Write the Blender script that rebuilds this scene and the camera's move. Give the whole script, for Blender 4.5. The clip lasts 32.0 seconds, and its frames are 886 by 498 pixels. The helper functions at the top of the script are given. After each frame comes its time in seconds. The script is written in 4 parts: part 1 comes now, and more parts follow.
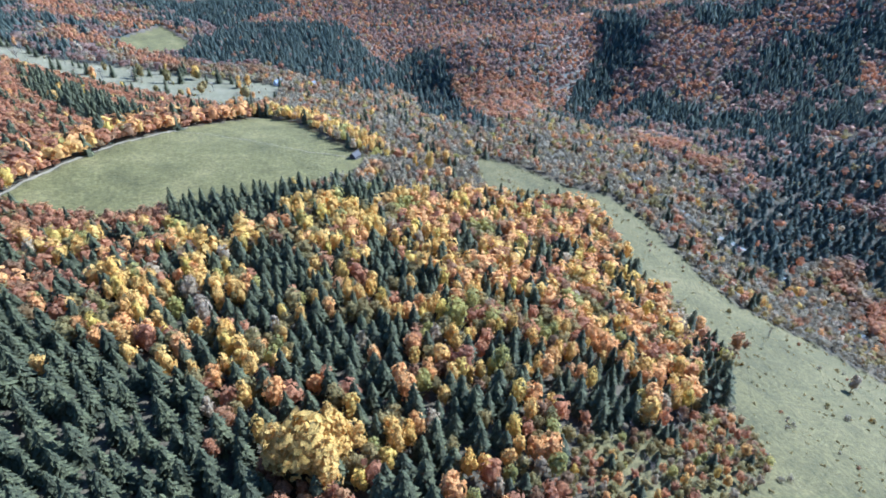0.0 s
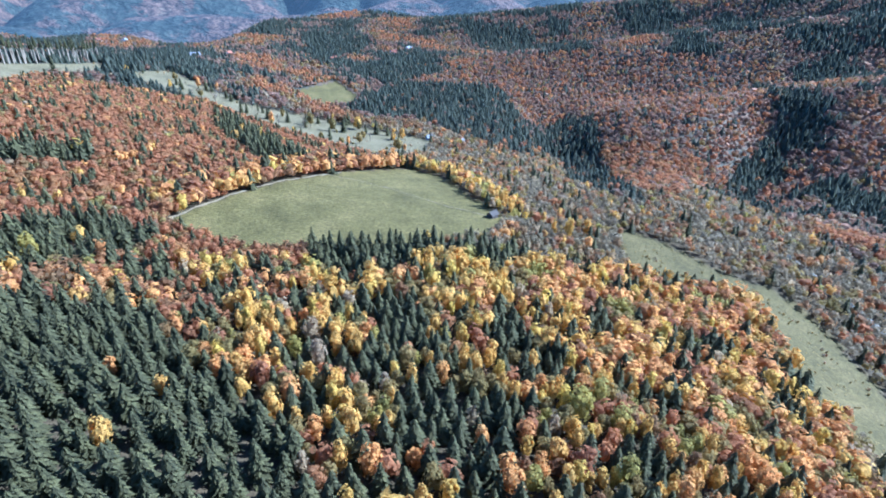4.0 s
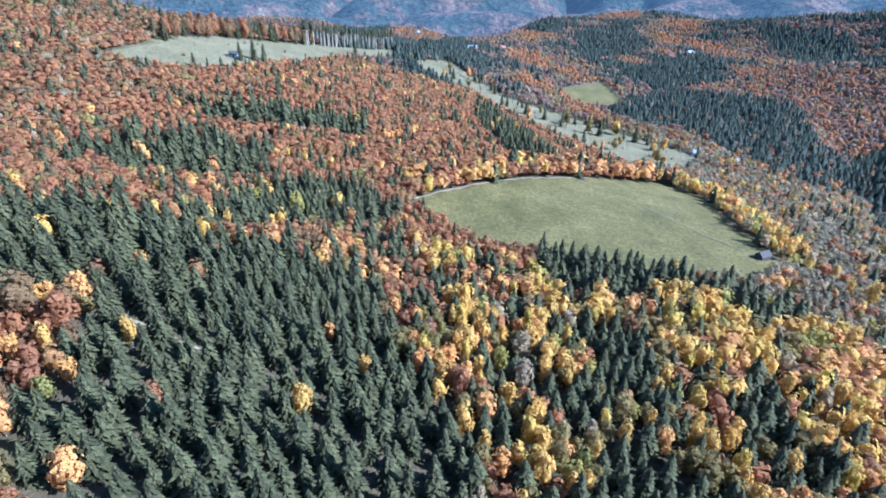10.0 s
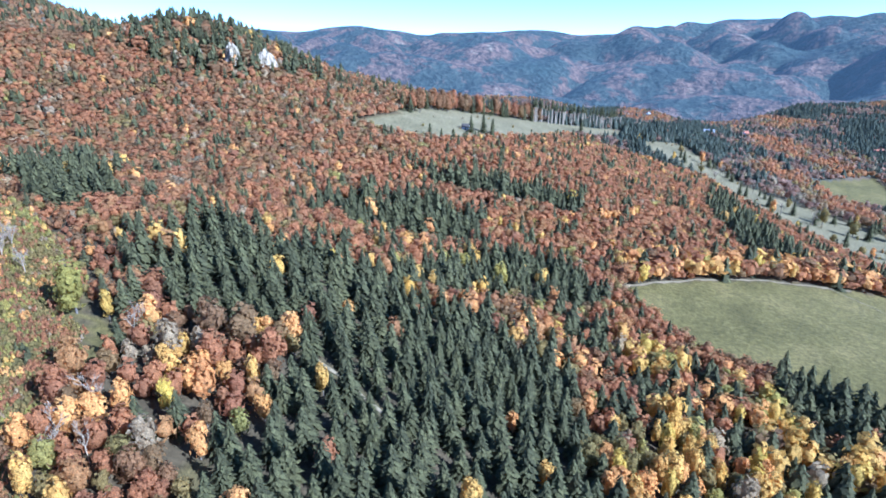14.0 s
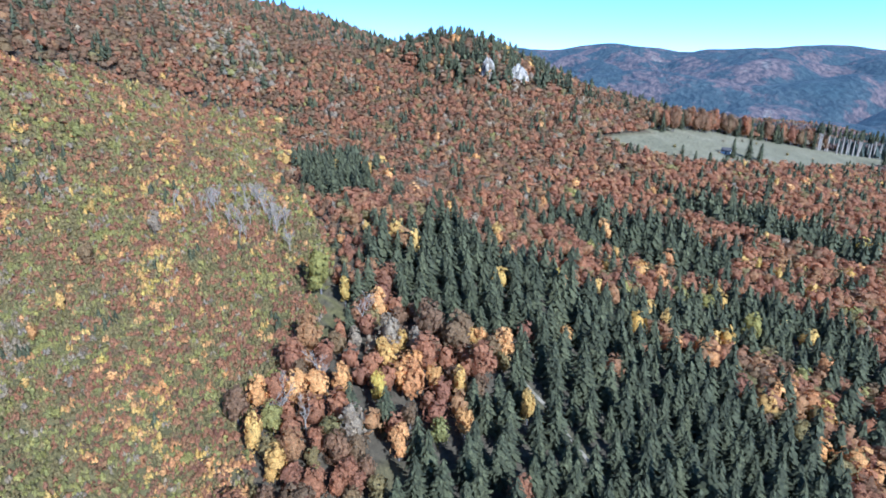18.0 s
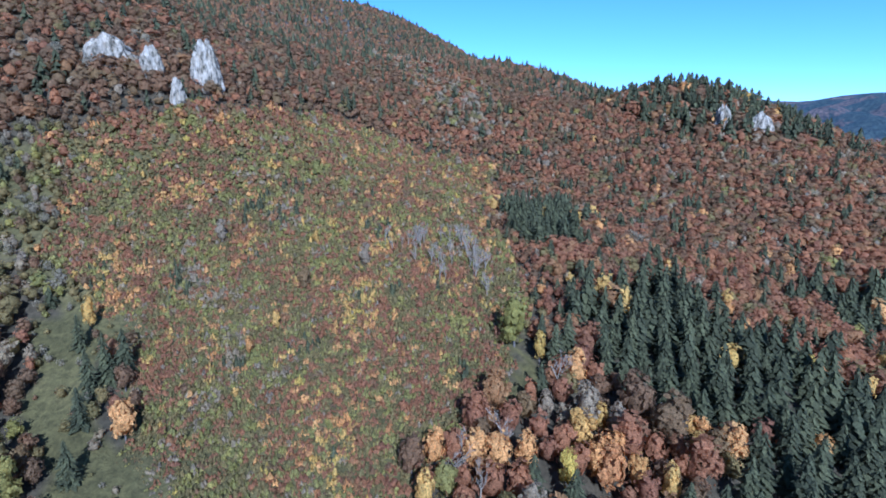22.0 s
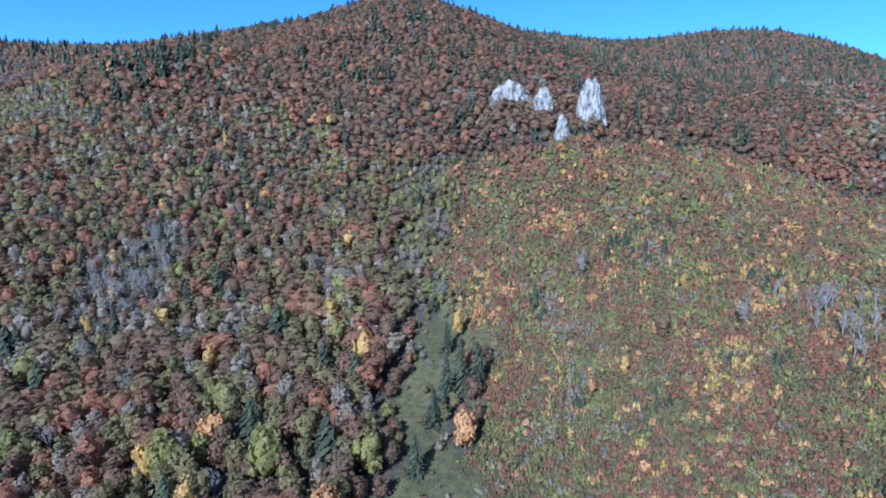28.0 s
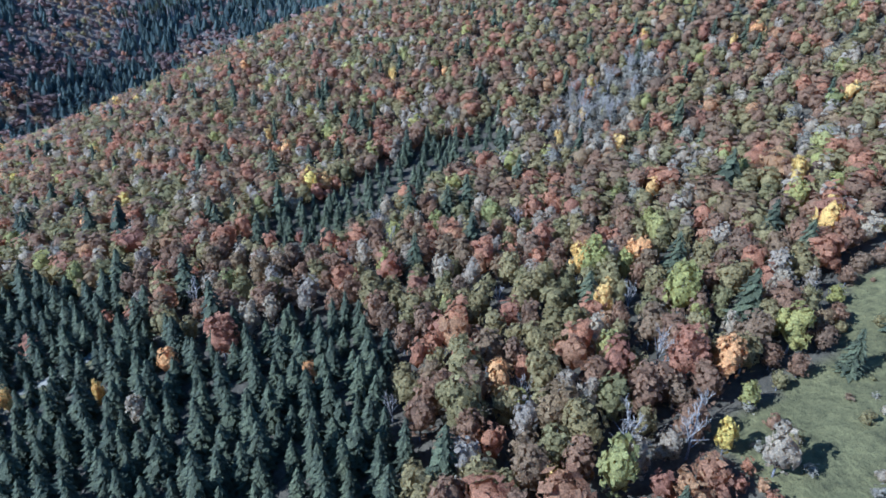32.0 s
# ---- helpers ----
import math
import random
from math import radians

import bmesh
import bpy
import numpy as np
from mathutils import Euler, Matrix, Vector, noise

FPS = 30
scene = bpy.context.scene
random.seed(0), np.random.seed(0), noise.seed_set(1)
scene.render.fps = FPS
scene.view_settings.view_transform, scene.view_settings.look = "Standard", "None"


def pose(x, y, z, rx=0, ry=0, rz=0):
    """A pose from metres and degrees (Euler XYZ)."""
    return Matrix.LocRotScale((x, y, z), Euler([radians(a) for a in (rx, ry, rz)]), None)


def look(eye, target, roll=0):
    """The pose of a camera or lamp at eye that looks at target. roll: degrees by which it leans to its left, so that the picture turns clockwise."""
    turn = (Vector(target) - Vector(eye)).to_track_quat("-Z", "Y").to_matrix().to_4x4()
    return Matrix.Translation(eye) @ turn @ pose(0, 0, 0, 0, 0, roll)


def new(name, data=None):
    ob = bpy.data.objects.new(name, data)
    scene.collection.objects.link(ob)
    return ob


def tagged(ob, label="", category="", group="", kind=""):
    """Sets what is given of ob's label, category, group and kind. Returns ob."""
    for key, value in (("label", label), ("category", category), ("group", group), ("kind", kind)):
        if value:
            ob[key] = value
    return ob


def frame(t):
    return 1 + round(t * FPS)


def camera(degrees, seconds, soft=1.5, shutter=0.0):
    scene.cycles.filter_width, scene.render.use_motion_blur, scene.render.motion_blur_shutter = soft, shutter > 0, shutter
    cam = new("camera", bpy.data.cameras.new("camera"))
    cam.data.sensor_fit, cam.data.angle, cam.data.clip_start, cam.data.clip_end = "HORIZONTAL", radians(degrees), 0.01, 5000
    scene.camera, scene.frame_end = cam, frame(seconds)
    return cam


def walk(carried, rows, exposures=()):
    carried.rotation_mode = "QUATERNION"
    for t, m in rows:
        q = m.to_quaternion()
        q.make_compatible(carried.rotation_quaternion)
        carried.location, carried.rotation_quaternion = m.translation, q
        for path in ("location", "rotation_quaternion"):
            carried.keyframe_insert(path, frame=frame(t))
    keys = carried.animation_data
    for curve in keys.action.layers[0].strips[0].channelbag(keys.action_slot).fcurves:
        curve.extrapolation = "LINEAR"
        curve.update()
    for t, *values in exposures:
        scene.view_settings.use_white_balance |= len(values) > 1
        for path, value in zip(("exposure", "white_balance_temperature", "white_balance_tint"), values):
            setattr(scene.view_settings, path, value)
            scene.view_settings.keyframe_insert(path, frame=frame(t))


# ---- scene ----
import collections

cam = camera(77.82, 32.0, soft=1.75)
# The flight: seconds, place, tilt, heading, lean
PATH = [
    (0, -5.83, -24.73, 107.46, 56.98, -32.21, 0.69),
    (0.5, -5.03, -23.27, 106.87, 57.09, -31.45, 0.64),
    (1, -4.23, -21.81, 106.31, 58.84, -30.23, 0.61),
    (1.5, -3.48, -20.41, 105.77, 60.67, -28.72, 0.59),
    (2, -2.83, -19.09, 105.27, 62.51, -26.54, 0.57),
    (2.5, -2.27, -17.85, 104.79, 62.91, -24.50, 0.54),
    (3, -1.80, -16.67, 104.39, 62.93, -22.15, 0.55),
    (3.5, -1.39, -15.50, 104.06, 62.92, -19.38, 0.52),
    (5.5, -0.35, -10.71, 103.44, 62.83, -9.34, 0.27),
    (6, -0.25, -9.26, 103.08, 62.80, -7.37, 0.25),
    (6.5, -0.17, -7.75, 102.68, 62.79, -5.85, 0.21),
    (7, -0.12, -6.18, 102.21, 62.79, -4.62, 0.10),
    (7.5, -0.07, -4.61, 101.69, 62.80, -3.18, 0.06),
    (8, -0.01, -3.07, 101.15, 62.85, -1.04, 0.03),
    (8.5, 0.03, -1.55, 100.58, 62.87, 1.43, -0.03),
    (9, 0.00, -0.00, 100.00, 62.88, 4.18, 0.01),
    (9.5, -0.11, 1.54, 99.42, 62.88, 6.89, 0.04),
    (10, -0.32, 3.08, 98.90, 62.89, 9.87, -0.03),
    (10.5, -0.61, 4.60, 98.44, 62.88, 13.24, -0.16),
    (11, -1.01, 6.01, 98.01, 62.90, 16.53, -0.27),
    (11.5, -1.49, 7.34, 97.61, 62.92, 19.54, -0.31),
    (12, -2.05, 8.56, 97.28, 62.94, 22.17, -0.26),
    (12.5, -2.68, 9.75, 97.06, 63.87, 24.62, -0.29),
    (13, -3.37, 10.93, 96.93, 66.65, 27.10, -0.24),
    (13.5, -4.14, 12.07, 96.85, 69.46, 29.58, -0.18),
    (15.5, -7.41, 15.27, 96.33, 72.01, 40.63, 0.08),
    (16, -8.16, 16.02, 96.07, 72.06, 43.75, 0.14),
    (16.5, -8.95, 16.76, 95.77, 72.08, 46.69, 0.06),
    (17, -9.78, 17.47, 95.44, 72.12, 49.93, 0.02),
    (17.5, -10.67, 18.16, 95.09, 72.14, 53.24, 0.01),
    (18, -11.62, 18.83, 94.73, 72.19, 56.66, -0.02),
    (18.5, -12.65, 19.46, 94.38, 72.21, 59.68, -0.06),
    (19, -13.76, 20.07, 94.01, 72.85, 62.68, -0.02),
    (19.5, -14.99, 20.66, 93.55, 77.74, 66.04, -0.04),
    (20, -16.32, 21.23, 93.00, 79.59, 69.02, -0.08),
    (20.5, -17.74, 21.77, 92.49, 79.70, 71.07, -0.12),
    (21, -19.16, 22.25, 92.01, 77.90, 73.37, -0.12),
    (21.5, -20.55, 22.64, 91.64, 77.53, 75.73, -0.08),
    (22, -21.85, 22.92, 91.34, 77.53, 78.15, -0.08),
    (22.5, -23.10, 23.10, 91.09, 77.55, 80.91, -0.04),
    (23, -24.34, 23.18, 90.87, 77.59, 84.23, 0.02),
    (23.5, -25.55, 23.22, 90.63, 80.29, 87.30, 0.08),
    (24, -26.74, 23.26, 90.38, 81.28, 90.04, 0.18),
    (24.5, -27.88, 23.26, 90.14, 81.32, 92.68, 0.17),
    (25, -28.99, 23.21, 89.92, 81.38, 95.67, 0.14),
    (25.5, -29.94, 23.12, 89.75, 81.43, 99.36, 0.18),
    (26, -30.69, 23.00, 89.56, 81.46, 103.55, 0.22),
    (26.5, -31.33, 22.86, 89.35, 81.52, 107.38, 0.18),
    (28.5, -32.04, 23.34, 88.24, 81.76, 117.22, 0.10),
    (29, -31.94, 23.49, 87.85, 81.90, 119.08, -0.04),
    (29.5, -31.80, 23.64, 87.45, 81.95, 124.59, -0.03),
    (30, -31.69, 23.79, 87.02, 82.07, 132.58, 0.09),
    (30.5, -31.58, 23.93, 86.58, 84.38, 143.34, 0.46),
    (31, -31.38, 24.12, 86.01, 83.85, 151.68, 0.83),
    (31.5, -31.11, 24.26, 85.38, 73.51, 157.80, 1.15),
    (32, -30.77, 24.37, 84.73, 65.61, 161.00, 1.43),
]
EXPOSURE = [(0, 1.62, 4300, 7), (9, 1.56, 4320, 8), (13, 1.6, 4340, 9), (14.5, 1.3, 4350, 10), (17, 1.1, 4330, 10), (19, 0.98, 4250, 11), (20, 0.62, 4170, 11), (23, 0.52, 4060, 12), (26, 0.54, 3950, 12), (29, 0.74, 3930, 12), (30, 0.76, 3960, 10), (32, 1.16, 3960, 9)]
walk(cam, [(t, pose(x, y, z, tilt, 0, yaw) @ pose(0, 0, 0, 0, 0, lean)) for t, x, y, z, tilt, yaw, lean in PATH], EXPOSURE)

# ---- light: low autumn sun over the far side of the valley ----
SUN_HEIGHT = 33
world = bpy.data.worlds.new("world")
scene.world = world
world.use_nodes = True
sky = world.node_tree.nodes.new("ShaderNodeTexSky")
sky.sky_type, sky.sun_disc = "NISHITA", False
sky.sun_elevation, sky.sun_rotation = radians(SUN_HEIGHT), radians(90)
sky.altitude, sky.air_density, sky.dust_density, sky.ozone_density = 2600, 0.95, 0.1, 3.0
back = world.node_tree.nodes["Background"]
back.inputs["Strength"].default_value = 0.115
world.node_tree.links.new(sky.outputs[0], back.inputs[0])
sun = new("sun", bpy.data.lights.new("sun", "SUN"))
sun.data.energy, sun.data.angle, sun.data.color = 5.0, radians(0.5), (1.0, 0.95, 0.87)
sun.matrix_world = look((1000 * math.cos(radians(SUN_HEIGHT)), 0, 1000 * math.sin(radians(SUN_HEIGHT))), (0, 0, 0))


# ---- materials ----
def nodes_of(name, rough=0.85):
    m = bpy.data.materials.new(name)
    m.use_nodes = True
    t = m.node_tree
    b = t.nodes["Principled BSDF"]
    b.inputs["Roughness"].default_value = rough
    b.inputs["Specular IOR Level"].default_value = 0.2
    return m, t, b


def node(t, kind, **given):
    n = t.nodes.new("ShaderNode" + kind)
    for key, value in given.items():
        n.inputs[key.replace("_", " ")].default_value = value
    return n


def ramp_of(t, stops, source, constant=False):
    r = t.nodes.new("ShaderNodeValToRGB")
    r.color_ramp.interpolation = "CONSTANT" if constant else "LINEAR"
    e = r.color_ramp.elements
    while len(e) < len(stops):
        e.new(0.5)
    for slot, (at, rgb) in zip(e, stops):
        slot.position, slot.color = at, (*rgb, 1)
    t.links.new(source, r.inputs[0])
    return r


def multiplied(t, a, b):
    m = t.nodes.new("ShaderNodeMix")
    m.data_type, m.blend_type = "RGBA", "MULTIPLY"
    m.inputs[0].default_value = 1
    t.links.new(a, m.inputs[6])
    t.links.new(b, m.inputs[7])
    return m.outputs[2]


def foliage(name, tones, glow=0.55, fine=1.4, gaps=0.41, relief=0.35, uneven=0.15):
    """Leaves whose tone changes from tree to tree and from bough to bough, with gaps between the sprays."""
    m, t, b = nodes_of(name, 0.8)
    info, own = t.nodes.new("ShaderNodeObjectInfo"), t.nodes.new("ShaderNodeAttribute")
    own.attribute_name = "tree_tone"
    add, wrap = t.nodes.new("ShaderNodeMath"), t.nodes.new("ShaderNodeMath")
    wrap.operation = "FRACT"
    t.links.new(info.outputs["Random"], add.inputs[0])
    t.links.new(own.outputs["Fac"], add.inputs[1])
    t.links.new(add.outputs[0], wrap.inputs[0])
    tone = ramp_of(t, [(i / (len(tones) - 1), c) for i, c in enumerate(tones)], wrap.outputs[0])
    where = t.nodes.new("ShaderNodeNewGeometry")
    grain = node(t, "TexNoise", Scale=fine, Detail=5.0, Roughness=0.75)
    # fine speckle: leaf tone plus dappled sun and shade put into the colour
    dapple = node(t, "TexNoise", Scale=fine * 3.2, Detail=2.0, Roughness=0.6)
    t.links.new(where.outputs["Position"], dapple.inputs["Vector"])
    leaves = ramp_of(t, [(0.40, (0.70, 0.70, 0.68)), (0.60, (1.34, 1.32, 1.26))], dapple.outputs["Fac"])
    t.links.new(where.outputs["Position"], grain.inputs["Vector"])
    light = ramp_of(t, [(0.3, (0.76, 0.76, 0.76)), (0.7, (1.24, 1.22, 1.17))], grain.outputs["Fac"])
    clump = ramp_of(t, [(0.0, (1 - uneven,) * 3), (1.0, (1 + uneven, 1 + uneven * 0.95, 1 + uneven * 0.8))], where.outputs["Random Per Island"])
    colour = multiplied(t, multiplied(t, multiplied(t, tone.outputs[0], light.outputs[0]), clump.outputs[0]), leaves.outputs[0])
    t.links.new(colour, b.inputs["Base Color"])
    bump = node(t, "Bump", Strength=1.0, Distance=relief)
    t.links.new(grain.outputs["Fac"], bump.inputs["Height"])
    thin, mix = t.nodes.new("ShaderNodeBsdfTranslucent"), t.nodes.new("ShaderNodeMixShader")
    t.links.new(bump.outputs[0], b.inputs["Normal"])
    t.links.new(bump.outputs[0], thin.inputs["Normal"])
    t.links.new(colour, thin.inputs["Color"])
    mix.inputs[0].default_value = glow
    t.links.new(b.outputs[0], mix.inputs[1])
    t.links.new(thin.outputs[0], mix.inputs[2])
    last = mix.outputs[0]
    if gaps:
        clear, open_, sift = t.nodes.new("ShaderNodeBsdfTransparent"), t.nodes.new("ShaderNodeMixShader"), t.nodes.new("ShaderNodeMath")
        sprays = node(t, "TexNoise", Scale=fine * 1.1, Detail=3.0, Roughness=0.6)
        t.links.new(where.outputs["Position"], sprays.inputs["Vector"])
        sift.operation = "LESS_THAN"
        sift.inputs[1].default_value = gaps
        t.links.new(sprays.outputs["Fac"], sift.inputs[0])
        t.links.new(sift.outputs[0], open_.inputs[0])
        t.links.new(last, open_.inputs[1])
        t.links.new(clear.outputs[0], open_.inputs[2])
        last = open_.outputs[0]
    t.links.new(last, t.nodes["Material Output"].inputs["Surface"])
    return m


LEAF = {
    "spruce": foliage("spruce_needles", [(0.073, 0.071, 0.035), (0.090, 0.086, 0.039), (0.079, 0.076, 0.037), (0.104, 0.098, 0.044)], 0.25, 2.0, 0.36, 0.25, 0.42),
    "gold": foliage("golden_leaves", [(0.628, 0.371, 0.077), (0.680, 0.422, 0.113), (0.556, 0.345, 0.088), (0.618, 0.443, 0.082)], 0.4),
    "orange": foliage("orange_leaves", [(0.594, 0.276, 0.080), (0.678, 0.360, 0.117), (0.509, 0.233, 0.080), (0.636, 0.403, 0.095)], 0.35),
    "rust": foliage("rust_leaves", [(0.398, 0.185, 0.087), (0.456, 0.211, 0.094), (0.351, 0.161, 0.084), (0.468, 0.257, 0.103)]),
    "russet": foliage("dark_russet_leaves", [(0.277, 0.158, 0.078), (0.313, 0.172, 0.083), (0.248, 0.153, 0.080), (0.313, 0.201, 0.087)]),
    "olive": foliage("olive_leaves", [(0.284, 0.211, 0.079), (0.336, 0.244, 0.090), (0.249, 0.200, 0.072), (0.371, 0.273, 0.104)]),
    "lime": foliage("yellow_green_leaves", [(0.357, 0.304, 0.079), (0.441, 0.357, 0.095), (0.315, 0.278, 0.084), (0.473, 0.389, 0.116)]),
    "buff": foliage("buff_leaves", [(0.441, 0.326, 0.189), (0.399, 0.304, 0.200), (0.493, 0.367, 0.210), (0.357, 0.263, 0.158)]),
    "grey": foliage("bare_twigs", [(0.26, 0.205, 0.128), (0.29, 0.23, 0.140), (0.24, 0.19, 0.122), (0.275, 0.222, 0.130)], 0.3, 2.4, 0.5, 0.3),
    # kinds of the far slopes: distance haze is mixed into these paler tones
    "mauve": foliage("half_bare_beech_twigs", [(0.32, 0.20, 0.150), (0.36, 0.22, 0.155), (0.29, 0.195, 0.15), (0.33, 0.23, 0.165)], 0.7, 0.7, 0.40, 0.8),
    "far_spruce": foliage("hazed_spruce_needles", [(0.105, 0.118, 0.092), (0.12, 0.13, 0.097), (0.11, 0.122, 0.094), (0.13, 0.138, 0.10)], 0.55, 0.7, 0.36, 0.8),
}


def bark_material():
    m, t, b = nodes_of("bark", 0.9)
    where = t.nodes.new("ShaderNodeNewGeometry")
    grain = node(t, "TexNoise", Scale=4.0, Detail=5.0)
    t.links.new(where.outputs["Position"], grain.inputs["Vector"])
    r = ramp_of(t, [(0.3, (0.07, 0.055, 0.04)), (0.7, (0.20, 0.17, 0.14))], grain.outputs["Fac"])
    t.links.new(r.outputs[0], b.inputs["Base Color"])
    return m


def ground_material():
    """Grazed grass and, under the trees, brown leaf litter."""
    m, t, b = nodes_of("ground", 0.95)
    where, cover = t.nodes.new("ShaderNodeNewGeometry"), t.nodes.new("ShaderNodeAttribute")
    cover.attribute_name = "grass"
    big = node(t, "TexNoise", Scale=0.035, Detail=9.0, Roughness=0.72)
    small = node(t, "TexNoise", Scale=0.6, Detail=5.0, Roughness=0.75)
    for n in (big, small):
        t.links.new(where.outputs["Position"], n.inputs["Vector"])
    grass = ramp_of(t, [(0.36, (0.094, 0.076, 0.023)), (0.5, (0.127, 0.102, 0.031)), (0.64, (0.168, 0.130, 0.044))], big.outputs["Fac"])
    litter = ramp_of(t, [(0.3, (0.055, 0.043, 0.024)), (0.7, (0.105, 0.076, 0.042))], big.outputs["Fac"])
    mix = t.nodes.new("ShaderNodeMix")
    mix.data_type = "RGBA"
    t.links.new(cover.outputs["Fac"], mix.inputs[0])
    t.links.new(litter.outputs[0], mix.inputs[6])
    dry, hay = t.nodes.new("ShaderNodeAttribute"), t.nodes.new("ShaderNodeMix")
    dry.attribute_name, hay.data_type = "dry", "RGBA"
    straw = ramp_of(t, [(0.3, (0.12, 0.10, 0.05)), (0.5, (0.17, 0.14, 0.072)), (0.7, (0.22, 0.178, 0.10))], big.outputs["Fac"])
    t.links.new(dry.outputs["Fac"], hay.inputs[0])
    t.links.new(grass.outputs[0], hay.inputs[6])
    t.links.new(straw.outputs[0], hay.inputs[7])
    t.links.new(hay.outputs[2], mix.inputs[7])
    grain = ramp_of(t, [(0.35, (0.62, 0.62, 0.6)), (0.65, (1.32, 1.3, 1.25))], small.outputs["Fac"])
    away, woods = t.nodes.new("ShaderNodeAttribute"), t.nodes.new("ShaderNodeMix")
    away.attribute_name = "distance_cover"
    woods.data_type = "RGBA"
    patch = node(t, "TexNoise", Scale=0.004, Detail=10.0, Roughness=0.72)
    t.links.new(where.outputs["Position"], patch.inputs["Vector"])
    far = ramp_of(t, [(0.38, (0.07, 0.085, 0.07)), (0.48, (0.10, 0.095, 0.075)), (0.56, (0.17, 0.12, 0.08)), (0.70, (0.21, 0.15, 0.10))], patch.outputs["Fac"])
    t.links.new(away.outputs["Fac"], woods.inputs[0])
    t.links.new(mix.outputs[2], woods.inputs[6])
    t.links.new(far.outputs[0], woods.inputs[7])
    t.links.new(multiplied(t, woods.outputs[2], grain.outputs[0]), b.inputs["Base Color"])
    bump = node(t, "Bump", Strength=0.9, Distance=0.6)
    t.links.new(small.outputs["Fac"], bump.inputs["Height"])
    t.links.new(bump.outputs[0], b.inputs["Normal"])
    return m


def mottled(name, dark, pale, scale, rough=0.9, bump=0.0):
    m, t, b = nodes_of(name, rough)
    where = t.nodes.new("ShaderNodeNewGeometry")
    grain = node(t, "TexNoise", Scale=scale, Detail=8.0, Roughness=0.65)
    t.links.new(where.outputs["Position"], grain.inputs["Vector"])
    r = ramp_of(t, [(0.32, dark), (0.68, pale)], grain.outputs["Fac"])
    t.links.new(r.outputs[0], b.inputs["Base Color"])
    if bump:
        n = node(t, "Bump", Strength=0.8, Distance=bump)
        t.links.new(grain.outputs["Fac"], n.inputs["Height"])
        t.links.new(n.outputs[0], b.inputs["Normal"])
    return m


def limestone_material():
    """Pale rock with dark upright cracks."""
    m, t, b = nodes_of("limestone", 0.95)
    where, scale = t.nodes.new("ShaderNodeNewGeometry"), t.nodes.new("ShaderNodeVectorMath")
    scale.operation = "MULTIPLY"
    scale.inputs[1].default_value = (1, 1, 0.4)
    t.links.new(where.outputs["Position"], scale.inputs[0])
    cracks = node(t, "TexNoise", Scale=0.55, Detail=7.0, Roughness=0.7)
    stains = node(t, "TexNoise", Scale=0.2, Detail=5.0, Roughness=0.6)
    t.links.new(scale.outputs[0], cracks.inputs["Vector"])
    t.links.new(where.outputs["Position"], stains.inputs["Vector"])
    r = ramp_of(t, [(0.38, (0.09, 0.075, 0.052)), (0.46, (0.34, 0.28, 0.20)), (0.62, (0.66, 0.54, 0.40))], cracks.outputs["Fac"])
    s = ramp_of(t, [(0.35, (0.7, 0.68, 0.62)), (0.6, (1, 1, 1))], stains.outputs["Fac"])
    t.links.new(multiplied(t, r.outputs[0], s.outputs[0]), b.inputs["Base Color"])
    bump = node(t, "Bump", Strength=1.0, Distance=1.6)
    t.links.new(cracks.outputs["Fac"], bump.inputs["Height"])
    t.links.new(bump.outputs[0], b.inputs["Normal"])
    return m


LIMESTONE = limestone_material()
BARK, GROUND = bark_material(), ground_material()
PALE_EARTH = mottled("pale_earth", (0.15, 0.12, 0.07), (0.27, 0.21, 0.13), 0.8)
WOOD = mottled("weathered_boards", (0.06, 0.05, 0.045), (0.13, 0.11, 0.09), 2.0)
PLASTER = mottled("white_plaster", (0.62, 0.60, 0.56), (0.78, 0.76, 0.72), 1.0)
TIN = mottled("grey_tin_roof", (0.20, 0.20, 0.21), (0.34, 0.34, 0.35), 1.5, 0.5)
TILE = mottled("red_roof_tiles", (0.20, 0.08, 0.05), (0.32, 0.13, 0.08), 1.5)
GRAVEL = mottled("river_gravel", (0.17, 0.145, 0.11), (0.33, 0.28, 0.22), 0.7)
WATER = mottled("river_water", (0.06, 0.062, 0.05), (0.10, 0.10, 0.08), 0.3, 0.65)


